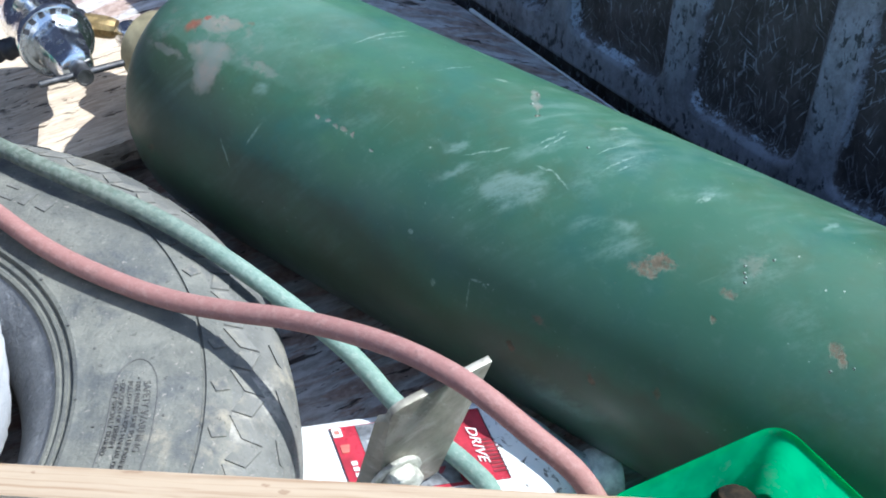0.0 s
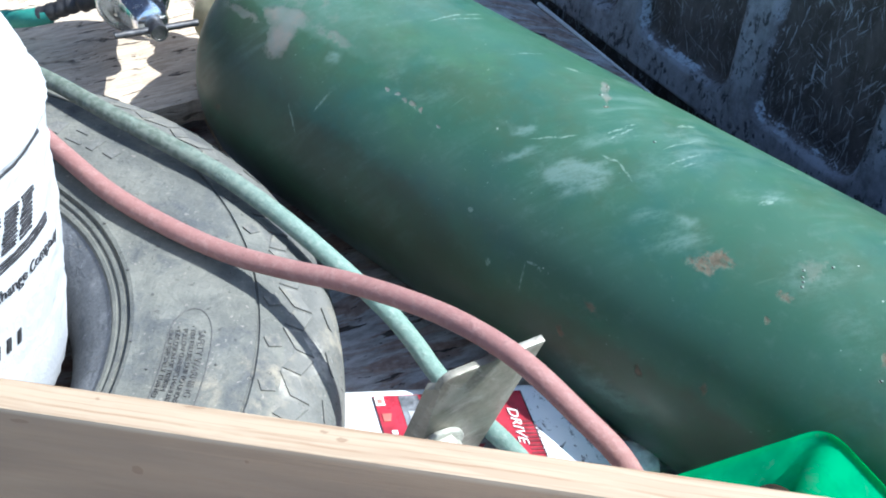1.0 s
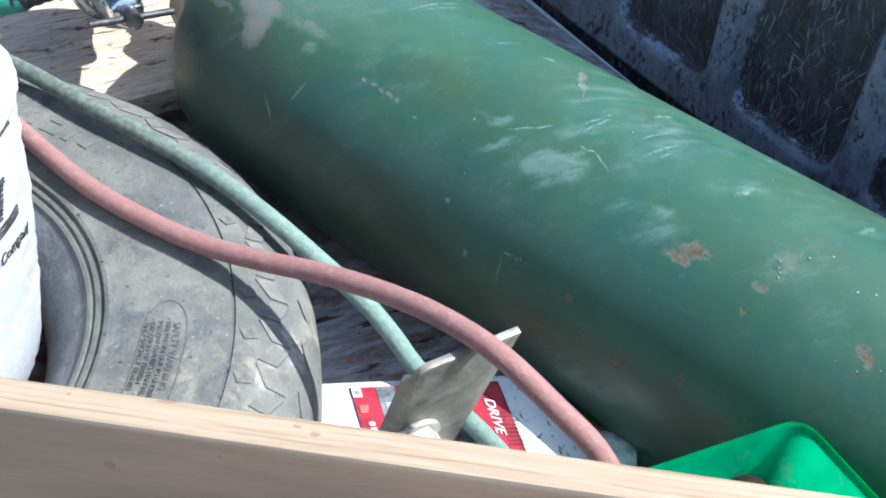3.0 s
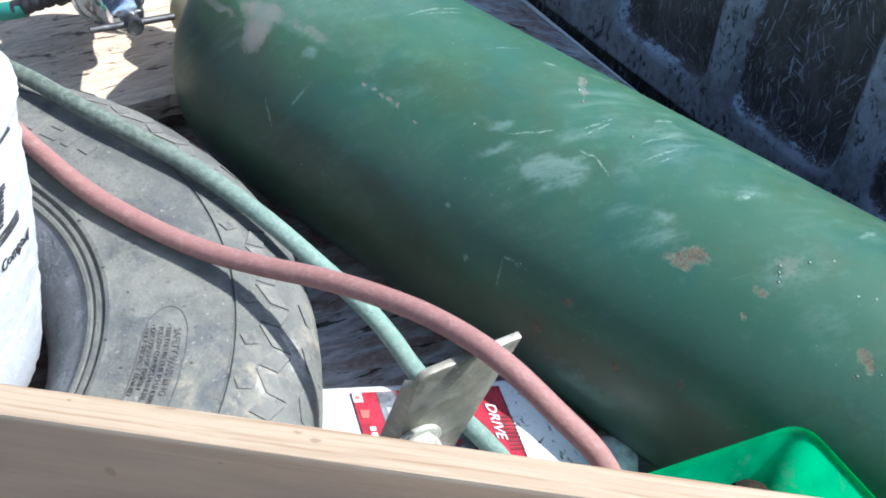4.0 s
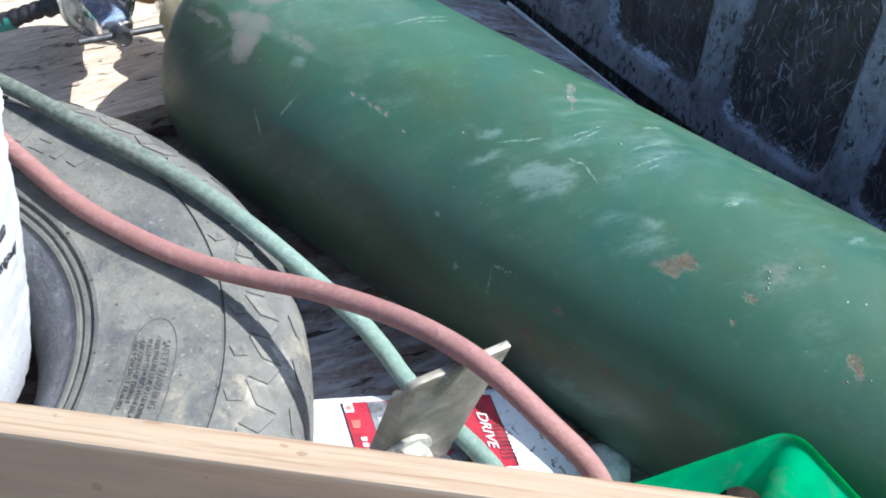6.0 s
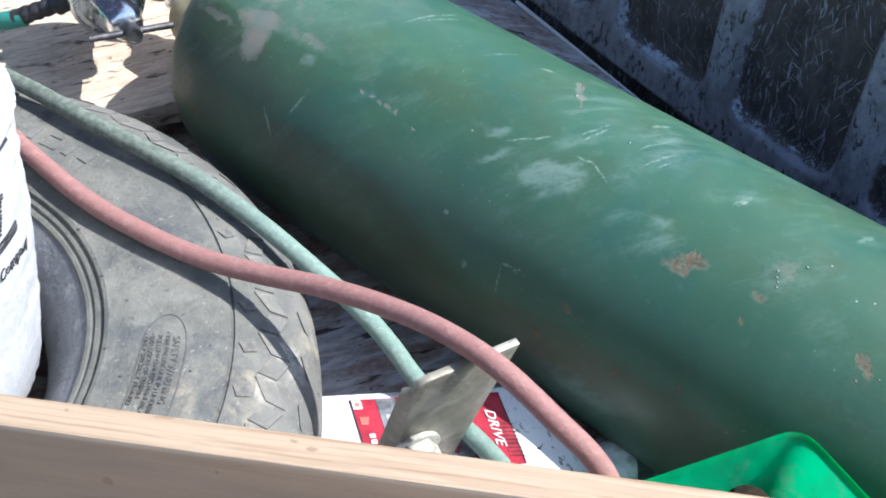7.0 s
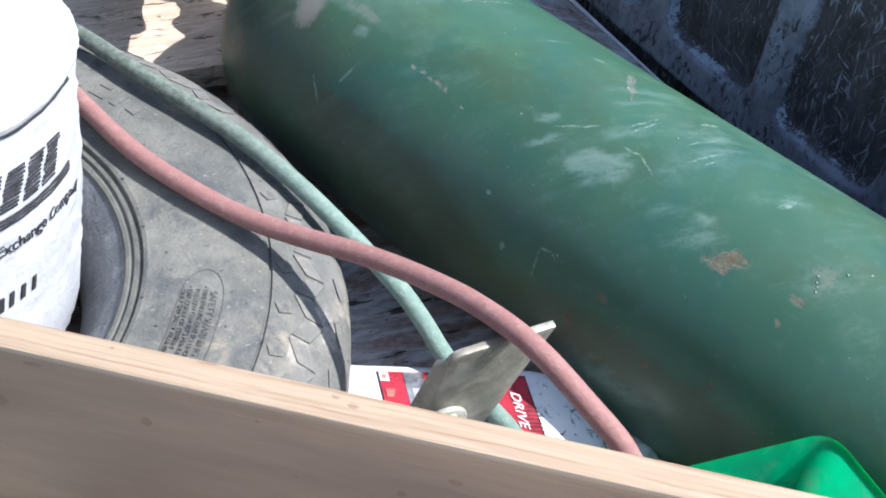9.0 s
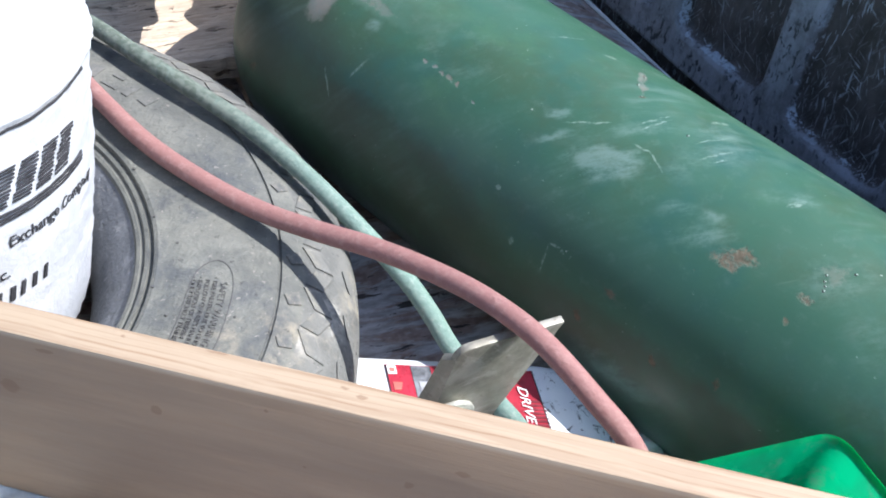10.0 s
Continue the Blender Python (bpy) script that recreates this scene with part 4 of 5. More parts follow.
    part("dial", lathe([(0, 0.0032), (0.0222, 0.0032), (0.0222, 0.0036), (0, 0.0036)], 40, gm), WHITE_LABEL, gauge)
    # outlet towards the hose
    o0, o1 = inv @ Vector((-0.3669, 0.8952, 0.1420)), inv @ Vector((-0.3949, 0.8921, 0.1340))
    part("outlet", tube([o0, o0.lerp(o1, 0.5), o1], 0.0085, 20), CHROME, t)


regulator()


def sweep(name, pts, radius, material, label, category, group=""):
    bm = tube(glide(pts, 0.004), radius, 22)
    return tagged(part(name, bm, material, None, "", True), label, category, group)


def outlet_hose():
    """The short run of hose that leaves the regulator, with its ribbed black fitting."""
    pts = glide([(-0.4377, 0.8890, 0.1140), (-0.4614, 0.8894, 0.1070), (-0.4980, 0.9065, 0.091), (-0.56, 0.905, 0.0865), (-0.68, 0.88, 0.0845)], 0.005)
    t = part("hose", tube(pts, 0.0088, 20), TEAL_NEW, None)
    tagged(t, "green rubber hose joined to the regulator", "hose", "gas hoses")
    ln = glide([(-0.3910, 0.8940, 0.1345), (-0.4173, 0.8909, 0.1240), (-0.4478, 0.8883, 0.1120)], 0.0015)
    part("fitting", tube(ln, lambda k: 0.0078 + 0.0008 * (1 if math.sin(k * 34) > 0 else 0) + (0.0022 if k < 0.3 else 0), 20), BLACK, t, "ribbed black hose fitting")


outlet_hose()


# ---------------------------------------------------------------- tyre, lying flat
TYRE_AT = Vector((-0.4368, 0.4314, 0))
TOP = [(0.156, 0.094), (0.1525, 0.099), (0.1515, 0.108), (0.155, 0.120), (0.164, 0.1345), (0.174, 0.1450), (0.1848, 0.1532), (0.1862, 0.1566), (0.1886, 0.1575), (0.1896, 0.1563), (0.1912, 0.1563), (0.1922, 0.1592), (0.1948, 0.1600), (0.1958, 0.1574),
       (0.1974, 0.1572), (0.1984, 0.1612), (0.2012, 0.1622), (0.2040, 0.1616), (0.212, 0.1630), (0.225, 0.1640), (0.245, 0.1646), (0.2622, 0.1641), (0.2634, 0.16375), (0.2652, 0.1636), (0.2755, 0.1625), (0.2815, 0.1611), (0.2821, 0.1590), (0.2834, 0.1588), (0.2840, 0.1604), (0.290, 0.1583), (0.300, 0.1535),
       (0.312, 0.1458), (0.322, 0.1385), (0.330, 0.1312), (0.3355, 0.1235), (0.3385, 0.1130), (0.3395, 0.1010)]


def tyre_top(r):
    for (r0, z0), (r1, z1) in zip(TOP[15:], TOP[16:]):
        if r0 <= r <= r1:
            return z0 + (z1 - z0) * (r - r0) / (r1 - r0)
    return TOP[-1][1]


def tyre():
    t = thing("tyre", Matrix.Translation(TYRE_AT), "grey dusty worn tyre lying flat on the truck bed floor", "tyre")
    mirror = [(r, 0.1650 - z) for r, z in reversed(TOP)]
    inner = [(0.165, 0.072), (0.21, 0.045), (0.28, 0.045), (0.315, 0.0825), (0.28, 0.120), (0.21, 0.120), (0.165, 0.093)]

    def uneven(r, z, a):
        k = 0.0012 * noise.noise(Vector((3 * math.cos(a), 3 * math.sin(a), r * 9)))
        return r + 0.5 * k, max(0.0, z + (k if z > 0.12 else 0))

    carcass = part("carcass", lathe(TOP[6:] + mirror + inner + TOP[:1], 256, wobble=uneven, closed=True), RUBBER, t, "dusty grey sidewall with bead ribs", True, 28)
    carcass.data.materials.append(RUBBER_TREAD)
    for f in carcass.data.polygons:
        if f.center.xy.length > 0.297:
            f.material_index = 1
    part("bead", lathe(TOP[:7], 256, wobble=uneven), RUBBER_BEAD, t, "dark blue-grey bead of the tyre", True, 40)
    # warning panel: raised outline and raised lines of type, read clockwise with the heads outwards
    def ring_at(r, deg, up=0.0):
        a = radians(deg)
        return Vector((r * math.cos(a), r * math.sin(a), tyre_top(r) + up))

    loop = [(0.2535, -34 + 4 * k) for k in range(11)] + [(0.2528, 9.0), (0.2500, 11.4), (0.2450, 12.9), (0.2385, 13.2), (0.2320, 12.2), (0.2270, 10.2), (0.2245, 7.0)] + [(0.2240, 4 - 4 * k) for k in range(10)]
    part("panel_outline", tube(glide([ring_at(r, d, 0.0002) for r, d in loop], 0.003), 0.00055, 6), RUBBER_DARK, t, "raised outline of the warning panel")
    lines = ((0.2447, 8.6, 0.0066, "SAFETY WARNING"), (0.2395, 9.6, 0.0046, "• TIRE FAILURE DUE TO UNDERINFLATION"), (0.2345, 9.6, 0.0046, "  FOLLOW OWNER'S MANUAL OR"), (0.2295, 9.6, 0.0046, "• EXPLOSION OF TIRE/RIM"), (0.2248 + 0.0005, 9.6, 0.0046, "• ONLY SPECIALLY TRAINED"))
    for r, deg, size, text in lines:
        bm = words(text, size, 0.0010)
        bent(bm, lambda x, y, z: ring_at(r + y, deg - math.degrees(x / r), 0.0004 + z))
        part("warning_line", bm, RUBBER_DARK, t, "raised moulded lettering", False)
    # worn raised characters between the hoses, past reading
    for r0, r1, d0, d1 in ((0.2400, 0.2545, 68.2, 70.8), (0.2385, 0.2420, 62.6, 66.2), (0.2505, 0.2550, 63.4, 66.0), (0.2390, 0.2545, 59.6, 61.2), (0.2420, 0.2545, 55.2, 57.6)):
        bm = bmesh.new()
        rows = []
        for k in range(5):
            d = d0 + (d1 - d0) * k / 4
            rows.append([bm.verts.new(ring_at(r, d, up)) for r, up in ((r0, -0.0006), (r0 + 0.0006, 0.0010), (r1 - 0.0006, 0.0010), (r1, -0.0006))])
        for a, b in zip(rows, rows[1:]):
            for k in range(3):
                bm.faces.new((a[k], a[k + 1], b[k + 1], b[k]))
        bm.faces.new(rows[0]), bm.faces.new(rows[-1][::-1])
        bmesh.ops.recalc_face_normals(bm, faces=bm.faces)
        part("raised_bar", bm, RUBBER_TREAD, t, "worn raised moulding", False)
    # small round moulding marks
    for r, d in ((0.214, 18.0), (0.2155, 0.5), (0.2150, -9.0), (0.259, 2.0), (0.1975, 31.0), (0.1975, 12.0), (0.1975, -6), (0.1892, 44.0), (0.1950, 37.5), (0.2010, 26.0), (0.1892, 20.5), (0.1950, 16.0), (0.2010, 7.0), (0.1892, 2.0), (0.1950, -2.5), (0.2010, -12.0), (0.1892, -15.5), (0.2010, 41.0), (0.1950, 52.0)):
        part("moulding_pip", lathe([(0, 0.0012), (0.0009, 0.001), (0.0012, -0.0005), (0, -0.0006)], 10, Matrix.Translation(ring_at(r, d))), RUBBER_DARK, t)
    # shoulder blocks in a herringbone
    units = 50
    pitch = 360 / units
    shapes = {"a": [(0.00, 0.03), (0.55, 0.02), (1.00, 0.47), (0.42, 0.46)], "b": [(0.40, 0.53), (0.98, 0.54), (0.64, 0.97), (0.05, 0.96)], "c": [(1.30, 0.20), (1.86, 0.22), (1.86, 0.66), (1.48, 0.64)], "d": [(-0.55, 0.38), (-0.10, 0.20), (0.02, 0.50), (-0.38, 0.60)]}
    meshes = {}
    for key, shape in shapes.items():
        bm = bmesh.new()
        low, high = [], []
        mid = Vector((sum(u for u, v in shape) / len(shape), sum(v for u, v in shape) / len(shape)))
        for u, v in shape:
            for inset, up, out in ((0.0, -0.0022, low), (0.06, 0.0017, high)):
                uu, vv = u + (mid.x - u) * inset, v + (mid.y - v) * inset
                out.append(bm.verts.new(ring_at(0.2985 + 0.0215 * uu, -vv * pitch, up)))
        for k in range(len(shape)):
            j = (k + 1) % len(shape)
            bm.faces.new((low[k], low[j], high[j], high[k]))
        bm.faces.new(high)
        bmesh.ops.recalc_face_normals(bm, faces=bm.faces)
        meshes[key] = mesh_of("tread_block", bm, RUBBER_TREAD, False)
    for k in range(units):
        for key in "abcd":
            ob = new("tread_block", meshes[key])
            ob.parent = t
            ob.matrix_parent_inverse = Matrix()
            ob.rotation_euler = (0, 0, radians(k * pitch + 3.4))


tyre()


# ---------------------------------------------------------------- white propane tank, leaning in the tyre's hole
TANK_AXIS = Vector((0.0674, 0.1535, 1)).normalized()
TANK_AT = Vector((-0.4357, 0.4237, 0.1))
RT = 0.151


def propane_tank():
    m = frame_of(TANK_AXIS, (1, 0, 0), TANK_AT)
    t = thing("propane_tank", m, "white painted propane tank standing in the tyre, paint flaking", "propane tank")
    prof = [(0, -0.035), (0.05, -0.031), (0.09, -0.018), (0.118, 0.002), (0.136, 0.024), (0.1465, 0.048), (0.1500, 0.070), (RT, 0.092)]
    prof += [(RT - 0.0026 * min(1, max(0, (k - 18) / 12)), 0.096 + 0.004 * k) for k in range(35)]
    prof += [(RT - 0.0026, 0.2365), (RT - 0.0012, 0.2385), (RT - 0.0008, 0.2405), (RT - 0.0020, 0.2425), (0.1465, 0.2440), (0.1455, 0.248), (0.1425, 0.257), (0.1360, 0.270), (0.1215, 0.288), (0.099, 0.304), (0.071, 0.316), (0.040, 0.322), (0, 0.324)]

    def flaky(r, z, a):
        p = Vector((RT * math.cos(a) * 30, RT * math.sin(a) * 30, z * 30))
        worn = 0.38 + 0.62 * min(1, max(0, (math.degrees((a + math.pi) % (2 * math.pi) - math.pi) + 6) / 16))
        k = worn * (0.0012 * noise.noise(p) + 0.0014 * noise.noise(p * 2.7) + 0.0016 * noise.noise(p * 7)) if 0 < z < 0.2445 else 0
        band = max(0, 1 - abs(z - 0.150 - 0.012 * noise.noise(Vector((math.cos(a) * 6, math.sin(a) * 6, 2)))) / 0.02)
        return r + k + 0.0022 * band * max(0, noise.noise(p * 1.6)), z

    part("body", lathe(prof, 300, wobble=flaky), WHITE, t, "flaking white painted steel body", True, 60)
    part("foot_ring", lathe([(0.100, -0.020), (0.103, -0.020), (0.103, -0.088), (0.106, -0.091), (0.104, -0.0935), (0.100, -0.090)], 96, closed=True), WHITE, t)
    part("valve", lathe([(0, 0.322), (0.016, 0.322), (0.016, 0.350), (0.010, 0.354), (0.010, 0.375), (0.019, 0.377), (0.019, 0.389), (0, 0.390)], 24), BRASS, t, "brass valve")
    collar = lathe([(0.094, 0.303), (0.097, 0.303), (0.097, 0.395), (0.0955, 0.399), (0.094, 0.395)], 96, closed=True)
    part("collar", collar, WHITE, t, "white steel collar round the valve")

    def on(deg, h, up=0.0009):
        a = radians(deg)
        r = flaky(RT - 0.0026 * min(1, max(0, (h - 0.168) / 0.048)), h, a)[0] + up
        return Vector((r * math.cos(a), r * math.sin(a), h))

    def strip(name, d0, d1, h, high, rise=0.0):
        bm = bmesh.new()
        n = 40
        rows = []
        for k in range(n + 1):
            d = d0 + (d1 - d0) * k / n
            hh = h + rise * k / n + 0.0004 * noise.noise(Vector((d * 0.4, h * 50, 0)))
            rows.append([bm.verts.new(on(d, hh + dh, up)) for dh, up in ((0, 0.0006), (high, 0.0006), (high, 0.0013), (0, 0.0013))])
        for a, b in zip(rows, rows[1:]):
            for k in range(4):
                j = (k + 1) % 4
                bm.faces.new((a[k], b[k], b[j], a[j]))
        bm.faces.new(rows[0]), bm.faces.new(rows[-1][::-1])
        bmesh.ops.recalc_face_normals(bm, faces=bm.faces)
        part(name, bm, INK, t, "", False)

    strip("printed_line", -110, 6.5, 0.2320, 0.0016, 0.0030)
    for h, high in ((0.1775, 0.0011), (0.1798, 0.0011), (0.1822, 0.0016)):
        strip("printed_line", -100, 3.5, h, high, 0.001)
    def bar_on(name, corners):
        bm = bmesh.new()
        q = [bm.verts.new(on(d, h, up)) for up in (0.0004, 0.0013) for d, h in corners]
        for f in ((0, 1, 5, 4), (1, 2, 6, 5), (2, 3, 7, 6), (3, 0, 4, 7), (4, 5, 6, 7)):
            bm.faces.new([q[i] for i in f])
        bmesh.ops.recalc_face_normals(bm, faces=bm.faces)
        part(name, bm, INK, t, "", False)

    # the printed mark: slanted blocks that trail thin stripes
    for b in range(6):
        left = -43.2 + 6.8 * b
        rr = random.Random(b)
        for k in range(11):
            h = 0.1885 + 0.0022 * k
            d0, d1 = left + 0.36 * k - 0.8 * rr.random(), left + 0.36 * k + 4.4 + 0.5 * rr.random()
            bar_on("printed_stripe", ((d0, h), (d1, h), (d1 + 0.2, h + 0.0009), (d0 + 0.2, h + 0.0009)))

    def print_on(text, deg, h, size, shear=0.0, wide=1.0):
        bm = words(text, size, 0.0005, shear, wide)
        bent(bm, lambda x, y, z: on(deg + math.degrees(x / RT), h + y, 0.0008 + z))
        part("printed_word", bm, INK, t, "", False)

    print_on("Exchange", -24.8, 0.1605, 0.0108, 0.0, 1.04)
    print_on("Company", -7.9, 0.1605, 0.0104, 0.0, 1.0)
    print_on("c.", -27.6, 0.1400, 0.0110, 0.0, 1.1)
    # figures of an address, as plain bars
    for d in (-28.2, -24.6, -21.6, -18.1, -14.5):
        bar_on("printed_bar", ((d - 0.7, 0.1225), (d + 0.5, 0.1225), (d + 0.9, 0.1320), (d - 0.3, 0.1320)))


propane_tank()


# ---------------------------------------------------------------- hoses across the tyre
sweep("hose", [(-0.62, 0.715, 0.176), (-0.5230, 0.7330, 0.1730), (-0.4390, 0.7068, 0.1745), (-0.3858, 0.6699, 0.1740), (-0.3371, 0.6274, 0.1730), (-0.2841, 0.5843, 0.1720), (-0.2325, 0.5519, 0.1738), (-0.1860, 0.5288, 0.1767), (-0.1425, 0.5111, 0.1842), (-0.1011, 0.4946, 0.1943),
               (-0.0613, 0.4753, 0.2030), (-0.0229, 0.4509, 0.2118), (0.0143, 0.4227, 0.2144), (0.0505, 0.3945, 0.2028), (0.0800, 0.3750, 0.1840), (0.098, 0.352, 0.155), (0.105, 0.325, 0.11), (0.075, 0.26, 0.06), (0.02, 0.16, 0.016), (-0.08, 0.03, 0.0085)], 0.0072, RED_HOSE,
      "faded red rubber gas hose lying over the tyre", "hose", "gas hoses")
sweep("hose", [(-0.70, 0.735, 0.160), (-0.56, 0.770, 0.166), (-0.4554, 0.7520, 0.1720), (-0.3710, 0.7113, 0.1730), (-0.3115, 0.6725, 0.1757), (-0.2580, 0.6427, 0.1743), (-0.2070, 0.6145, 0.1700), (-0.1576, 0.5854, 0.1582), (-0.1112, 0.5563, 0.1409), (-0.0770, 0.5344, 0.1250), (-0.0560, 0.5210, 0.1085),
               (-0.0375, 0.5036, 0.0960), (-0.0120, 0.4770, 0.0920), (0.0161, 0.4490, 0.0915), (0.033, 0.424, 0.0900), (0.050, 0.375, 0.068), (0.07, 0.32, 0.040), (0.08, 0.25, 0.012), (0.06, 0.15, 0.0085)], 0.0070, TEAL_HOSE,
      "faded green rubber gas hose with a dirty chalky surface", "hose", "gas hoses")


# ---------------------------------------------------------------- oil bottle on the floor
def oil_bottle():
    """A flat quart bottle on its side. Own axes: x towards the neck, y across, z up through the label."""
    ex = Vector((0.98769, 0.15643, 0)).normalized()
    m = frame_of((0, 0, 1), ex, (-0.0987, 0.4422, 0.0))
    t = thing("oil_bottle", m, "white plastic oil bottle with a red label, lying flat", "bottle")
    half = 0.0540
    rings = []
    bm = bmesh.new()
    for x, w, h in ((-0.014, 0.80, 0.84), (-0.011, 0.93, 0.95), (-0.006, 1.0, 1.0), (0.060, 1.0, 1.0), (0.136, 1.0, 1.0), (0.150, 0.98, 0.97), (0.164, 0.90, 0.91), (0.178, 0.74, 0.80), (0.190, 0.54, 0.64), (0.198, 0.42, 0.50), (0.204, 0.34, 0.40), (0.212, 0.31, 0.37)):
        ring = []
        for k in range(48):
            a = 2 * math.pi * k / 48
            c, s = math.cos(a), math.sin(a)
            p = 0.18 if x < 0.152 else 0.18 + 0.82 * min(1, (x - 0.152) / 0.05)
            ring.append(bm.verts.new((x, half * w * math.copysign(abs(c) ** p, c), 0.041 + 0.0405 * h * math.copysign(abs(s) ** p, s))))
        rings.append(ring)
    for a, b in zip(rings, rings[1:]):
        for k in range(48):
            bm.faces.new((a[k], b[k], b[(k + 1) % 48], a[(k + 1) % 48]))
    bm.faces.new(rings[0][::-1]), bm.faces.new(rings[-1])
    bmesh.ops.recalc_face_normals(bm, faces=bm.faces)
    part("body", bm, BOTTLE, t, "white plastic with oil smears", True, 40)
    lay = pose(0.205, 0, 0.041, 0, 90, 0)
    part("cap", lathe([(0, 0.0), (0.0185, 0.0), (0.0195, 0.002), (0.0195, 0.020), (0.0180, 0.0225), (0, 0.0225)], 40, lay, wobble=lambda r, z, a: (r * (1 + 0.012 * math.cos(20 * a)) if r > 0.019 else r, z)), CAP, t, "ribbed white screw cap")

    def patch(name, x0, x1, y0, y1, material, lift, slant=0.0, parent=None):
        b = bmesh.new()
        zz = 0.0815 + lift
        lean = [0.195 * (0.044 - y) for y in (y0, y1)]
        lo = [b.verts.new(p) for p in ((x0 + lean[0], y0, zz - 0.0006), (x1 + slant + lean[0], y0, zz - 0.0006), (x1 + lean[1], y1, zz - 0.0006), (x0 + lean[1], y1, zz - 0.0006))]
        hi = [b.verts.new((v.co.x, v.co.y, zz)) for v in lo]
        b.faces.new(hi)
        for k in range(4):
            b.faces.new((lo[k], lo[(k + 1) % 4], hi[(k + 1) % 4], hi[k]))
        bmesh.ops.recalc_face_normals(b, faces=b.faces)
        return part(name, b, material, parent or t, "", False)

    # the label: red, with a smoke-grey picture field
    label = patch("label", 0.0228, 0.1310, -0.0185, 0.0440, RED_LABEL, 0.0005)
    patch("picture_field", 0.0414, 0.098, -0.0160, 0.0432, GREY_LABEL, 0.0010, 0.0, label)
    patch("picture_corner", 0.0556, 0.078, 0.0315, 0.0436, RED_LABEL, 0.0014, -0.004, label)
    patch("picture_peak", 0.0450, 0.0560, 0.0150, 0.0290, PALE_LABEL, 0.0015, -0.006, label)
    patch("picture_peak", 0.0640, 0.0740, 0.0080, 0.0260, PALE_LABEL, 0.0015, -0.008, label)
    patch("small_square", 0.0240, 0.0305, 0.0350, 0.0428, WHITE_LABEL, 0.0012, 0.0, label)
    patch("small_square", 0.0255, 0.0290, 0.0370, 0.0405, PINK_LABEL, 0.0016, 0.0, label)
    patch("small_square", 0.0262, 0.0330, 0.0208, 0.0278, PINK_LABEL, 0.0012, -0.002, label)
    for k in range(4):
        patch("small_bar", 0.0295, 0.0335, 0.0095 - 0.0050 * k, 0.0128 - 0.0050 * k, WHITE_LABEL, 0.0013, 0.0, label)
    for k in range(9):
        patch("dark_stripe", 0.1215, 0.1292, 0.0150 - 0.0034 * k, 0.0168 - 0.0034 * k, DARK_RED_LABEL, 0.0010, 0.003, label)
    patch("edge_line", 0.1302, 0.1309, -0.0180, 0.0435, BLACK_LABEL, 0.0010, 0.0, label)
    patch("edge_line", 0.0229, 0.0236, -0.0180, 0.0435, BLACK_LABEL, 0.0010, 0.0, label)
    rnd = random.Random(5)
    for k in range(9):
        x0, y0 = 0.0590 + 0.034 * rnd.random(), -0.012 + 0.030 * rnd.random()
        patch("picture_shard", x0, x0 + 0.003 + 0.004 * rnd.random(), y0, y0 + 0.004 + 0.008 * rnd.random(), (BLACK_LABEL, PALE_LABEL, DARK_RED_LABEL)[k % 3], 0.0013 + 0.0001 * k, -0.004, label)
    b = words("DRIVE", 0.0098, 0.0005, 0.30, 1.18)
    bent(b, lambda x, y, z: (0.1188 + y + 0.175 * x, 0.0290 - x, 0.0828 + z))
    part("lettering", b, WHITE_LABEL, label, "white slanted lettering", False)


oil_bottle()


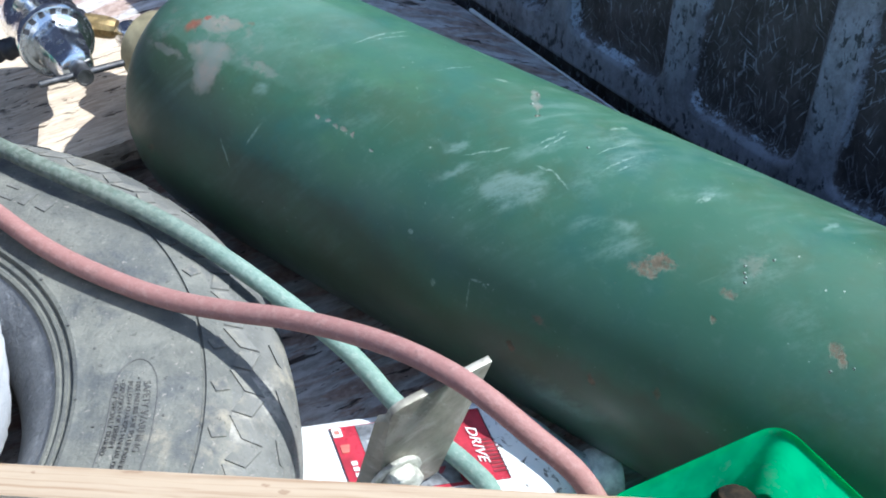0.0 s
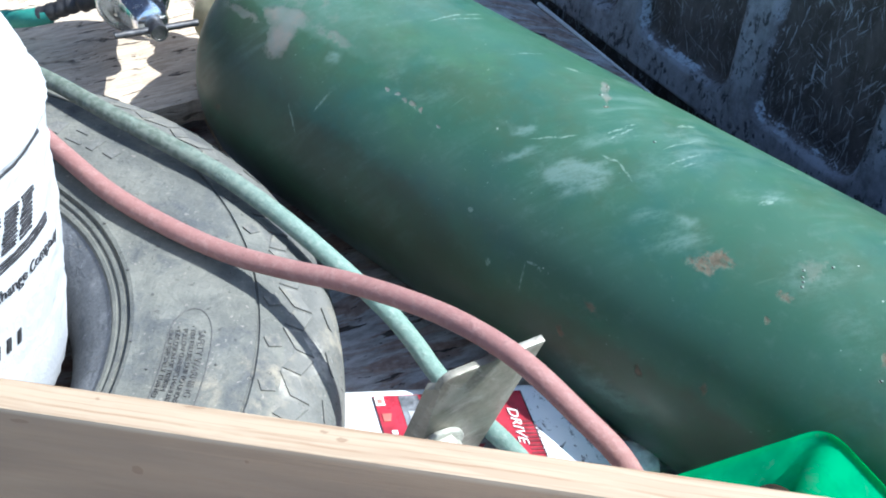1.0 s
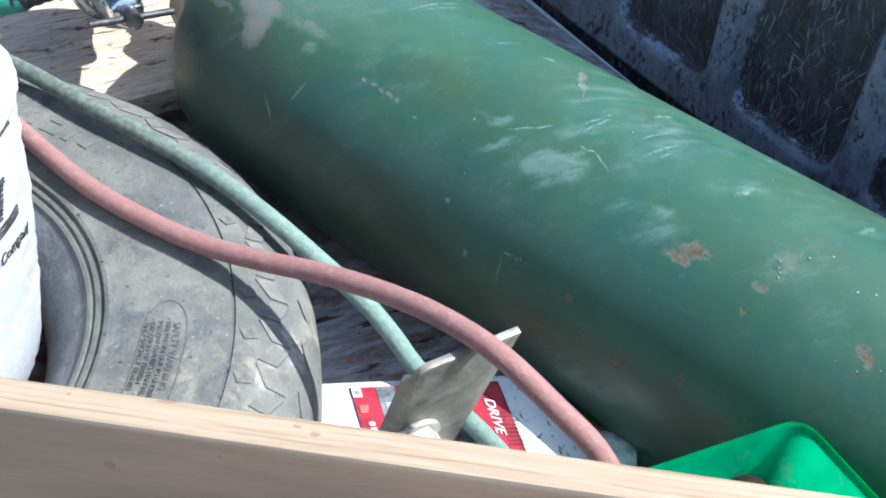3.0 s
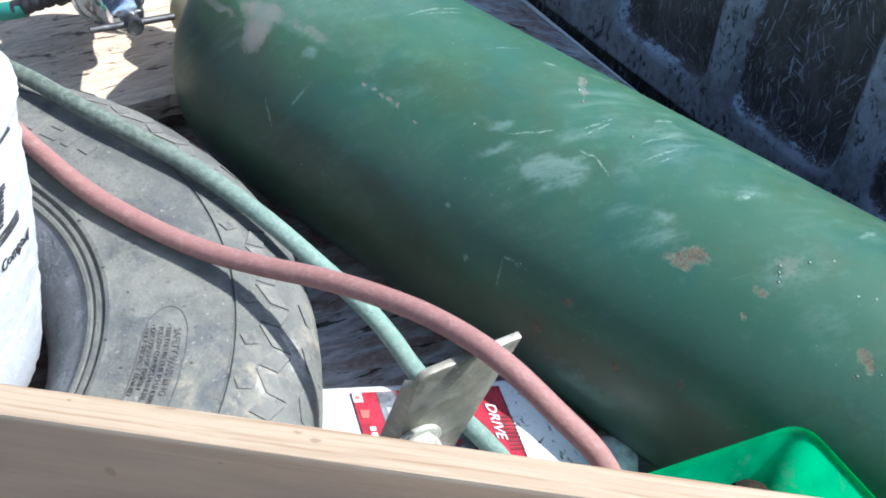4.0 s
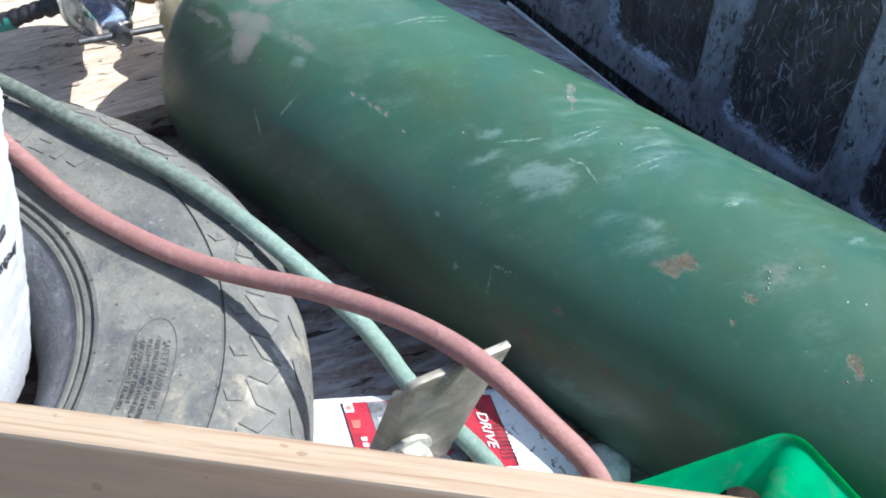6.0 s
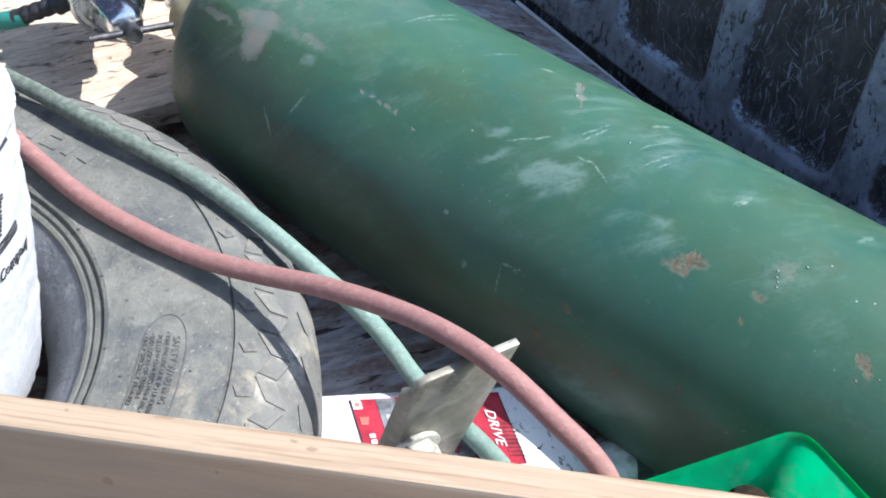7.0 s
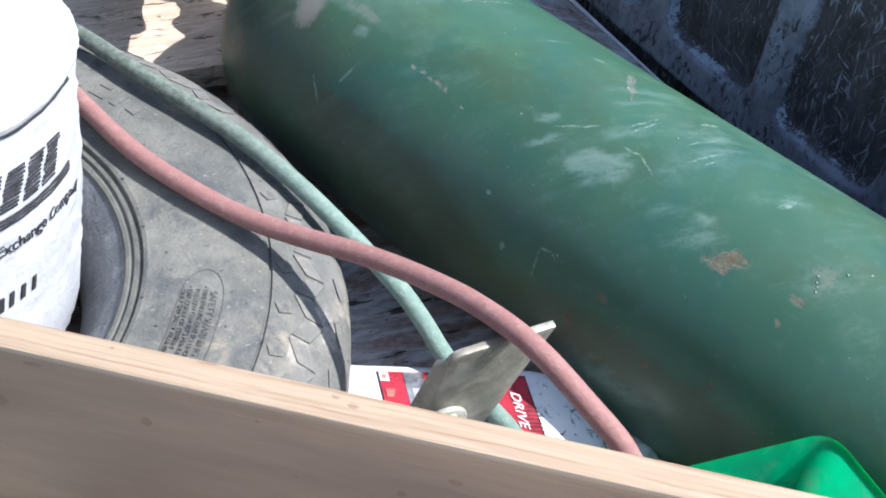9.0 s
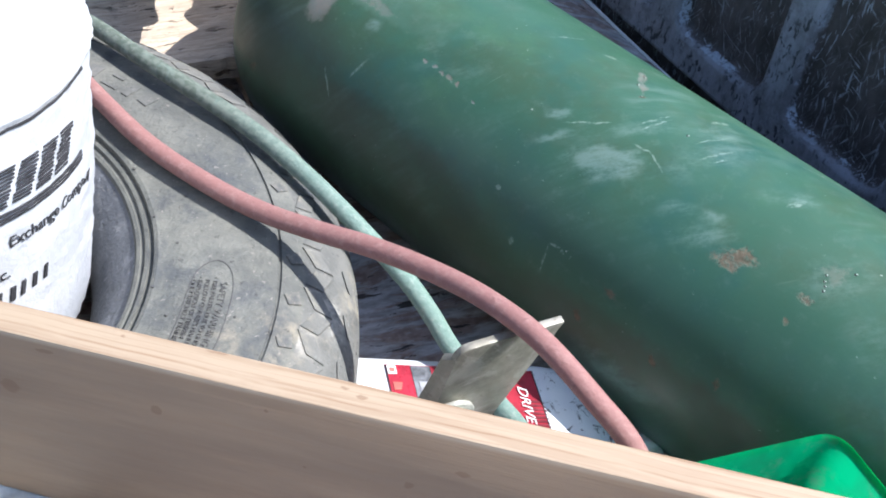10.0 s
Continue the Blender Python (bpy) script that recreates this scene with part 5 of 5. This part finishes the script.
# ---------------------------------------------------------------- steel plate bracket leaning on the bottle
def bracket():
    a, b = Vector((-0.0315, 0.4100, 0.2045)), Vector((0.0297, 0.4485, 0.2050))
    c, d = Vector((0.0024, 0.4355, 0.0860)), Vector((-0.0569, 0.4318, 0.0860))
    ex = (b - a).normalized()
    down = ((c + d) / 2 - (a + b) / 2)
    ez = ex.cross(down).normalized()
    if ez.y > 0:
        ez = -ez
    ey = ez.cross(ex).normalized()
    if ey.z < 0:
        ey, ex = -ey, -ex
    m = Matrix((ex, ey, ez)).transposed().to_4x4()
    m.translation = a if ex.dot(b - a) > 0 else b
    t = thing("steel_bracket", m, "grey galvanised steel plate bracket with a bolt", "bracket")
    inv = m.inverted()
    p = [inv @ v for v in (a, b, c, d)]
    def flat(v):
        return (v.x, v.y)
    A, B, C, D = [Vector(flat(v)) for v in p]
    outline = []
    rnd = 0.010
    u, w = (B - A).normalized(), (D - A).normalized()
    for k in range(7):
        f = k / 6
        q = A + w * rnd * (1 - f) ** 2 + u * rnd * f ** 2
        outline.append((q.x, q.y))
    outline += [(B.x, B.y), (C.x, C.y), (D.x, D.y)]
    part("plate", prism(outline, -0.0052, 0.0, 0.0006), STEEL, t, "thick galvanised plate")
    # the flange turned back along one edge
    out = (A - B).normalized()
    top, foot = A + w * 0.010, D
    bm = bmesh.new()
    front = [bm.verts.new(p) for p in ((top.x, top.y, -0.0008), (foot.x, foot.y, -0.0008), (foot.x + out.x * 0.0085, foot.y + out.y * 0.0085, -0.014), (top.x + w.x * 0.012 + out.x * 0.0030, top.y + w.y * 0.012 + out.y * 0.0030, -0.010))]
    rear = [bm.verts.new((v.co.x - out.x * 0.0045, v.co.y - out.y * 0.0045, v.co.z - 0.0035)) for v in front]
    bm.faces.new(front), bm.faces.new(rear[::-1])
    for k in range(4):
        bm.faces.new((front[k], rear[k], rear[(k + 1) % 4], front[(k + 1) % 4]))
    bmesh.ops.recalc_face_normals(bm, faces=bm.faces)
    part("flange", bm, STEEL, t, "turned back edge of the plate", False)
    h = inv @ Vector((-0.0319, 0.4176, 0.13))
    bolt = Matrix.Translation((h.x + 0.002, h.y - 0.008, 0))
    part("washer", lathe([(0, 0.0002), (0.0185, 0.0002), (0.0190, 0.001), (0.0190, 0.0030), (0.0182, 0.0038), (0, 0.0038)], 40, bolt), ZINC, t, "pale galvanised washer")
    part("bolt_head", lathe([(0, 0.0036), (0.0150, 0.0036), (0.0155, 0.005), (0.0155, 0.011), (0.0148, 0.0125), (0.0125, 0.0142), (0, 0.0150)], 6, bolt), ZINC, t, "hexagon bolt head", True, 40)


bracket()


# ---------------------------------------------------------------- open green plastic bin
def plastic_bin():
    top = 0.1990
    K = Vector((0.1985, 0.4058))
    U = Vector((math.cos(radians(205.4)), math.sin(radians(205.4))))
    V = Vector((math.cos(radians(302.7)), math.sin(radians(302.7))))
    corners = [K, K + U * 0.125, K + U * 0.115 + V * 0.100, K + V * 0.105]
    mid = sum(corners, Vector((0, 0))) / 4

    def ring(shrink, round_by):
        out = []
        for k in range(4):
            p = corners[k] + (mid - corners[k]) * shrink
            a = corners[k - 1] + (mid - corners[k - 1]) * shrink
            b = corners[(k + 1) % 4] + (mid - corners[(k + 1) % 4]) * shrink
            da, db = (a - p).normalized(), (b - p).normalized()
            for j in range(9):
                f = j / 8
                out.append(p + da * round_by * (1 - f) ** 2 + db * round_by * f ** 2)
        return out

    t = thing("plastic_bin", Matrix(), "small open bright green plastic bin with rounded corners", "bin")
    tub = [(0.262, 0.0012), (0.250, 0.006), (0.165, 0.080), (0.078, top - 0.038), (0.052, top - 0.016), (0.036, top - 0.0062), (0.022, top - 0.0022), (0.010, top - 0.0008)]
    rim = [(0.0095, top - 0.0009), (0.006, top), (0.001, top - 0.0006), (0.0, top - 0.0030), (0.004, top - 0.0040), (0.007, top - 0.0026)]
    for name, shape, closed in (("tub", tub, False), ("rim", rim, True)):
        bm = bmesh.new()
        rings = []
        for shrink, z in shape:
            rings.append([bm.verts.new((p.x, p.y, z)) for p in ring(shrink, 0.0165 * (1 - shrink))])
        n = len(rings[0])
        for a, b in list(zip(rings, rings[1:])) + ([(rings[-1], rings[0])] if closed else []):
            for k in range(n):
                bm.faces.new((a[k], a[(k + 1) % n], b[(k + 1) % n], b[k]))
        if not closed:
            bm.faces.new(rings[0])
        bmesh.ops.recalc_face_normals(bm, faces=bm.faces)
        part(name, bm, BIN, t, "", True, 60)
    return mid


BIN_MID = plastic_bin()


def rusty_bar():
    a, b = Vector((BIN_MID.x + 0.004, BIN_MID.y - 0.004, 0.022)), Vector((0.1715, 0.3775, 0.1670))
    m = frame_of(b - a, (1, 0, 0), a)
    L = (b - a).length
    bm = lathe([(0, 0), (0.014, 0), (0.0150, 0.004), (0.0150, L - 0.014), (0.0136, L - 0.006), (0.0095, L - 0.0015), (0, L)], 32, wobble=lambda r, z, k: (r + 0.0008 * noise.noise(Vector((math.cos(k) * 2, math.sin(k) * 2, z * 60))), z))
    t = part("iron_bar", bm, RUST, None)
    t.matrix_world = m
    tagged(t, "rusty brown iron bar standing in the green bin", "iron bar")


rusty_bar()


# ---------------------------------------------------------------- pine board on edge across the tyre and the bin
def pine_board():
    p, q = Vector((-0.2612, 0.3095, 0.2865)), Vector((-0.0033, 0.2811, 0.3000))
    ex = (q - p).normalized()
    lean = Vector((0, -0.0175, -0.1160))
    ez = -(lean - ex * lean.dot(ex)).normalized()
    ey = ez.cross(ex)
    m = Matrix((ex, ey, ez)).transposed().to_4x4()
    m.translation = p - ex * 0.062
    bm = bmesh.new()
    box(bm, (0.80, 0.0205, 0.1185), Matrix.Translation((0.40, 0.00725, -0.05925)), 0.0012)
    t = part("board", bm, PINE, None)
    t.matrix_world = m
    tagged(t, "raw sawn pine board standing on edge across the tyre", "board")


pine_board()


# ---------------------------------------------------------------- made-up pale crumpled piece on the tyre, against the foot of the board
# stands in for a pale patch whose real surface is unknown
def pale_piece():
    nx, ny, wide, long = 44, 22, 0.125, 0.058
    bm = bmesh.new()
    layers = []
    for up in (0.0, 0.0012):
        grid = []
        for i in range(nx + 1):
            for j in range(ny + 1):
                x, y = wide * (i / nx - 0.5), long * (j / ny - 1)
                p = Vector((x * 55, y * 55, 3))
                z = 0.0035 + 0.0030 * noise.noise(p) + 0.0022 * noise.noise(p * 2.3) + 0.0010 * noise.noise(p * 5)
                ragged = 0.0025 * noise.noise(Vector((x * 90, 0, 7)))
                grid.append(bm.verts.new((x, y + ragged * (1 - j / ny), max(0.0002, z) + up)))
        layers.append(grid)
    row = ny + 1
    for top, grid in enumerate(layers):
        for i in range(nx):
            for j in range(ny):
                q = [grid[i * row + j], grid[(i + 1) * row + j], grid[(i + 1) * row + j + 1], grid[i * row + j + 1]]
                bm.faces.new(q if top else q[::-1])
    rim = [i * row for i in range(nx + 1)] + [nx * row + j for j in range(1, row)] + [i * row + ny for i in range(nx - 1, -1, -1)] + [j for j in range(ny - 1, 0, -1)]
    for p, q in zip(rim, rim[1:] + rim[:1]):
        bm.faces.new((layers[0][p], layers[0][q], layers[1][q], layers[1][p]))
    bmesh.ops.recalc_face_normals(bm, faces=bm.faces)
    t = part("pale_piece", bm, PALE_PIECE, None, "", True, 60)
    t.matrix_world = pose(-0.292, 0.2945, 0.1648, 0, 0, -6.2)
    tagged(t, "made-up crumpled pale grey piece lying on the tyre", "sheet")


pale_piece()
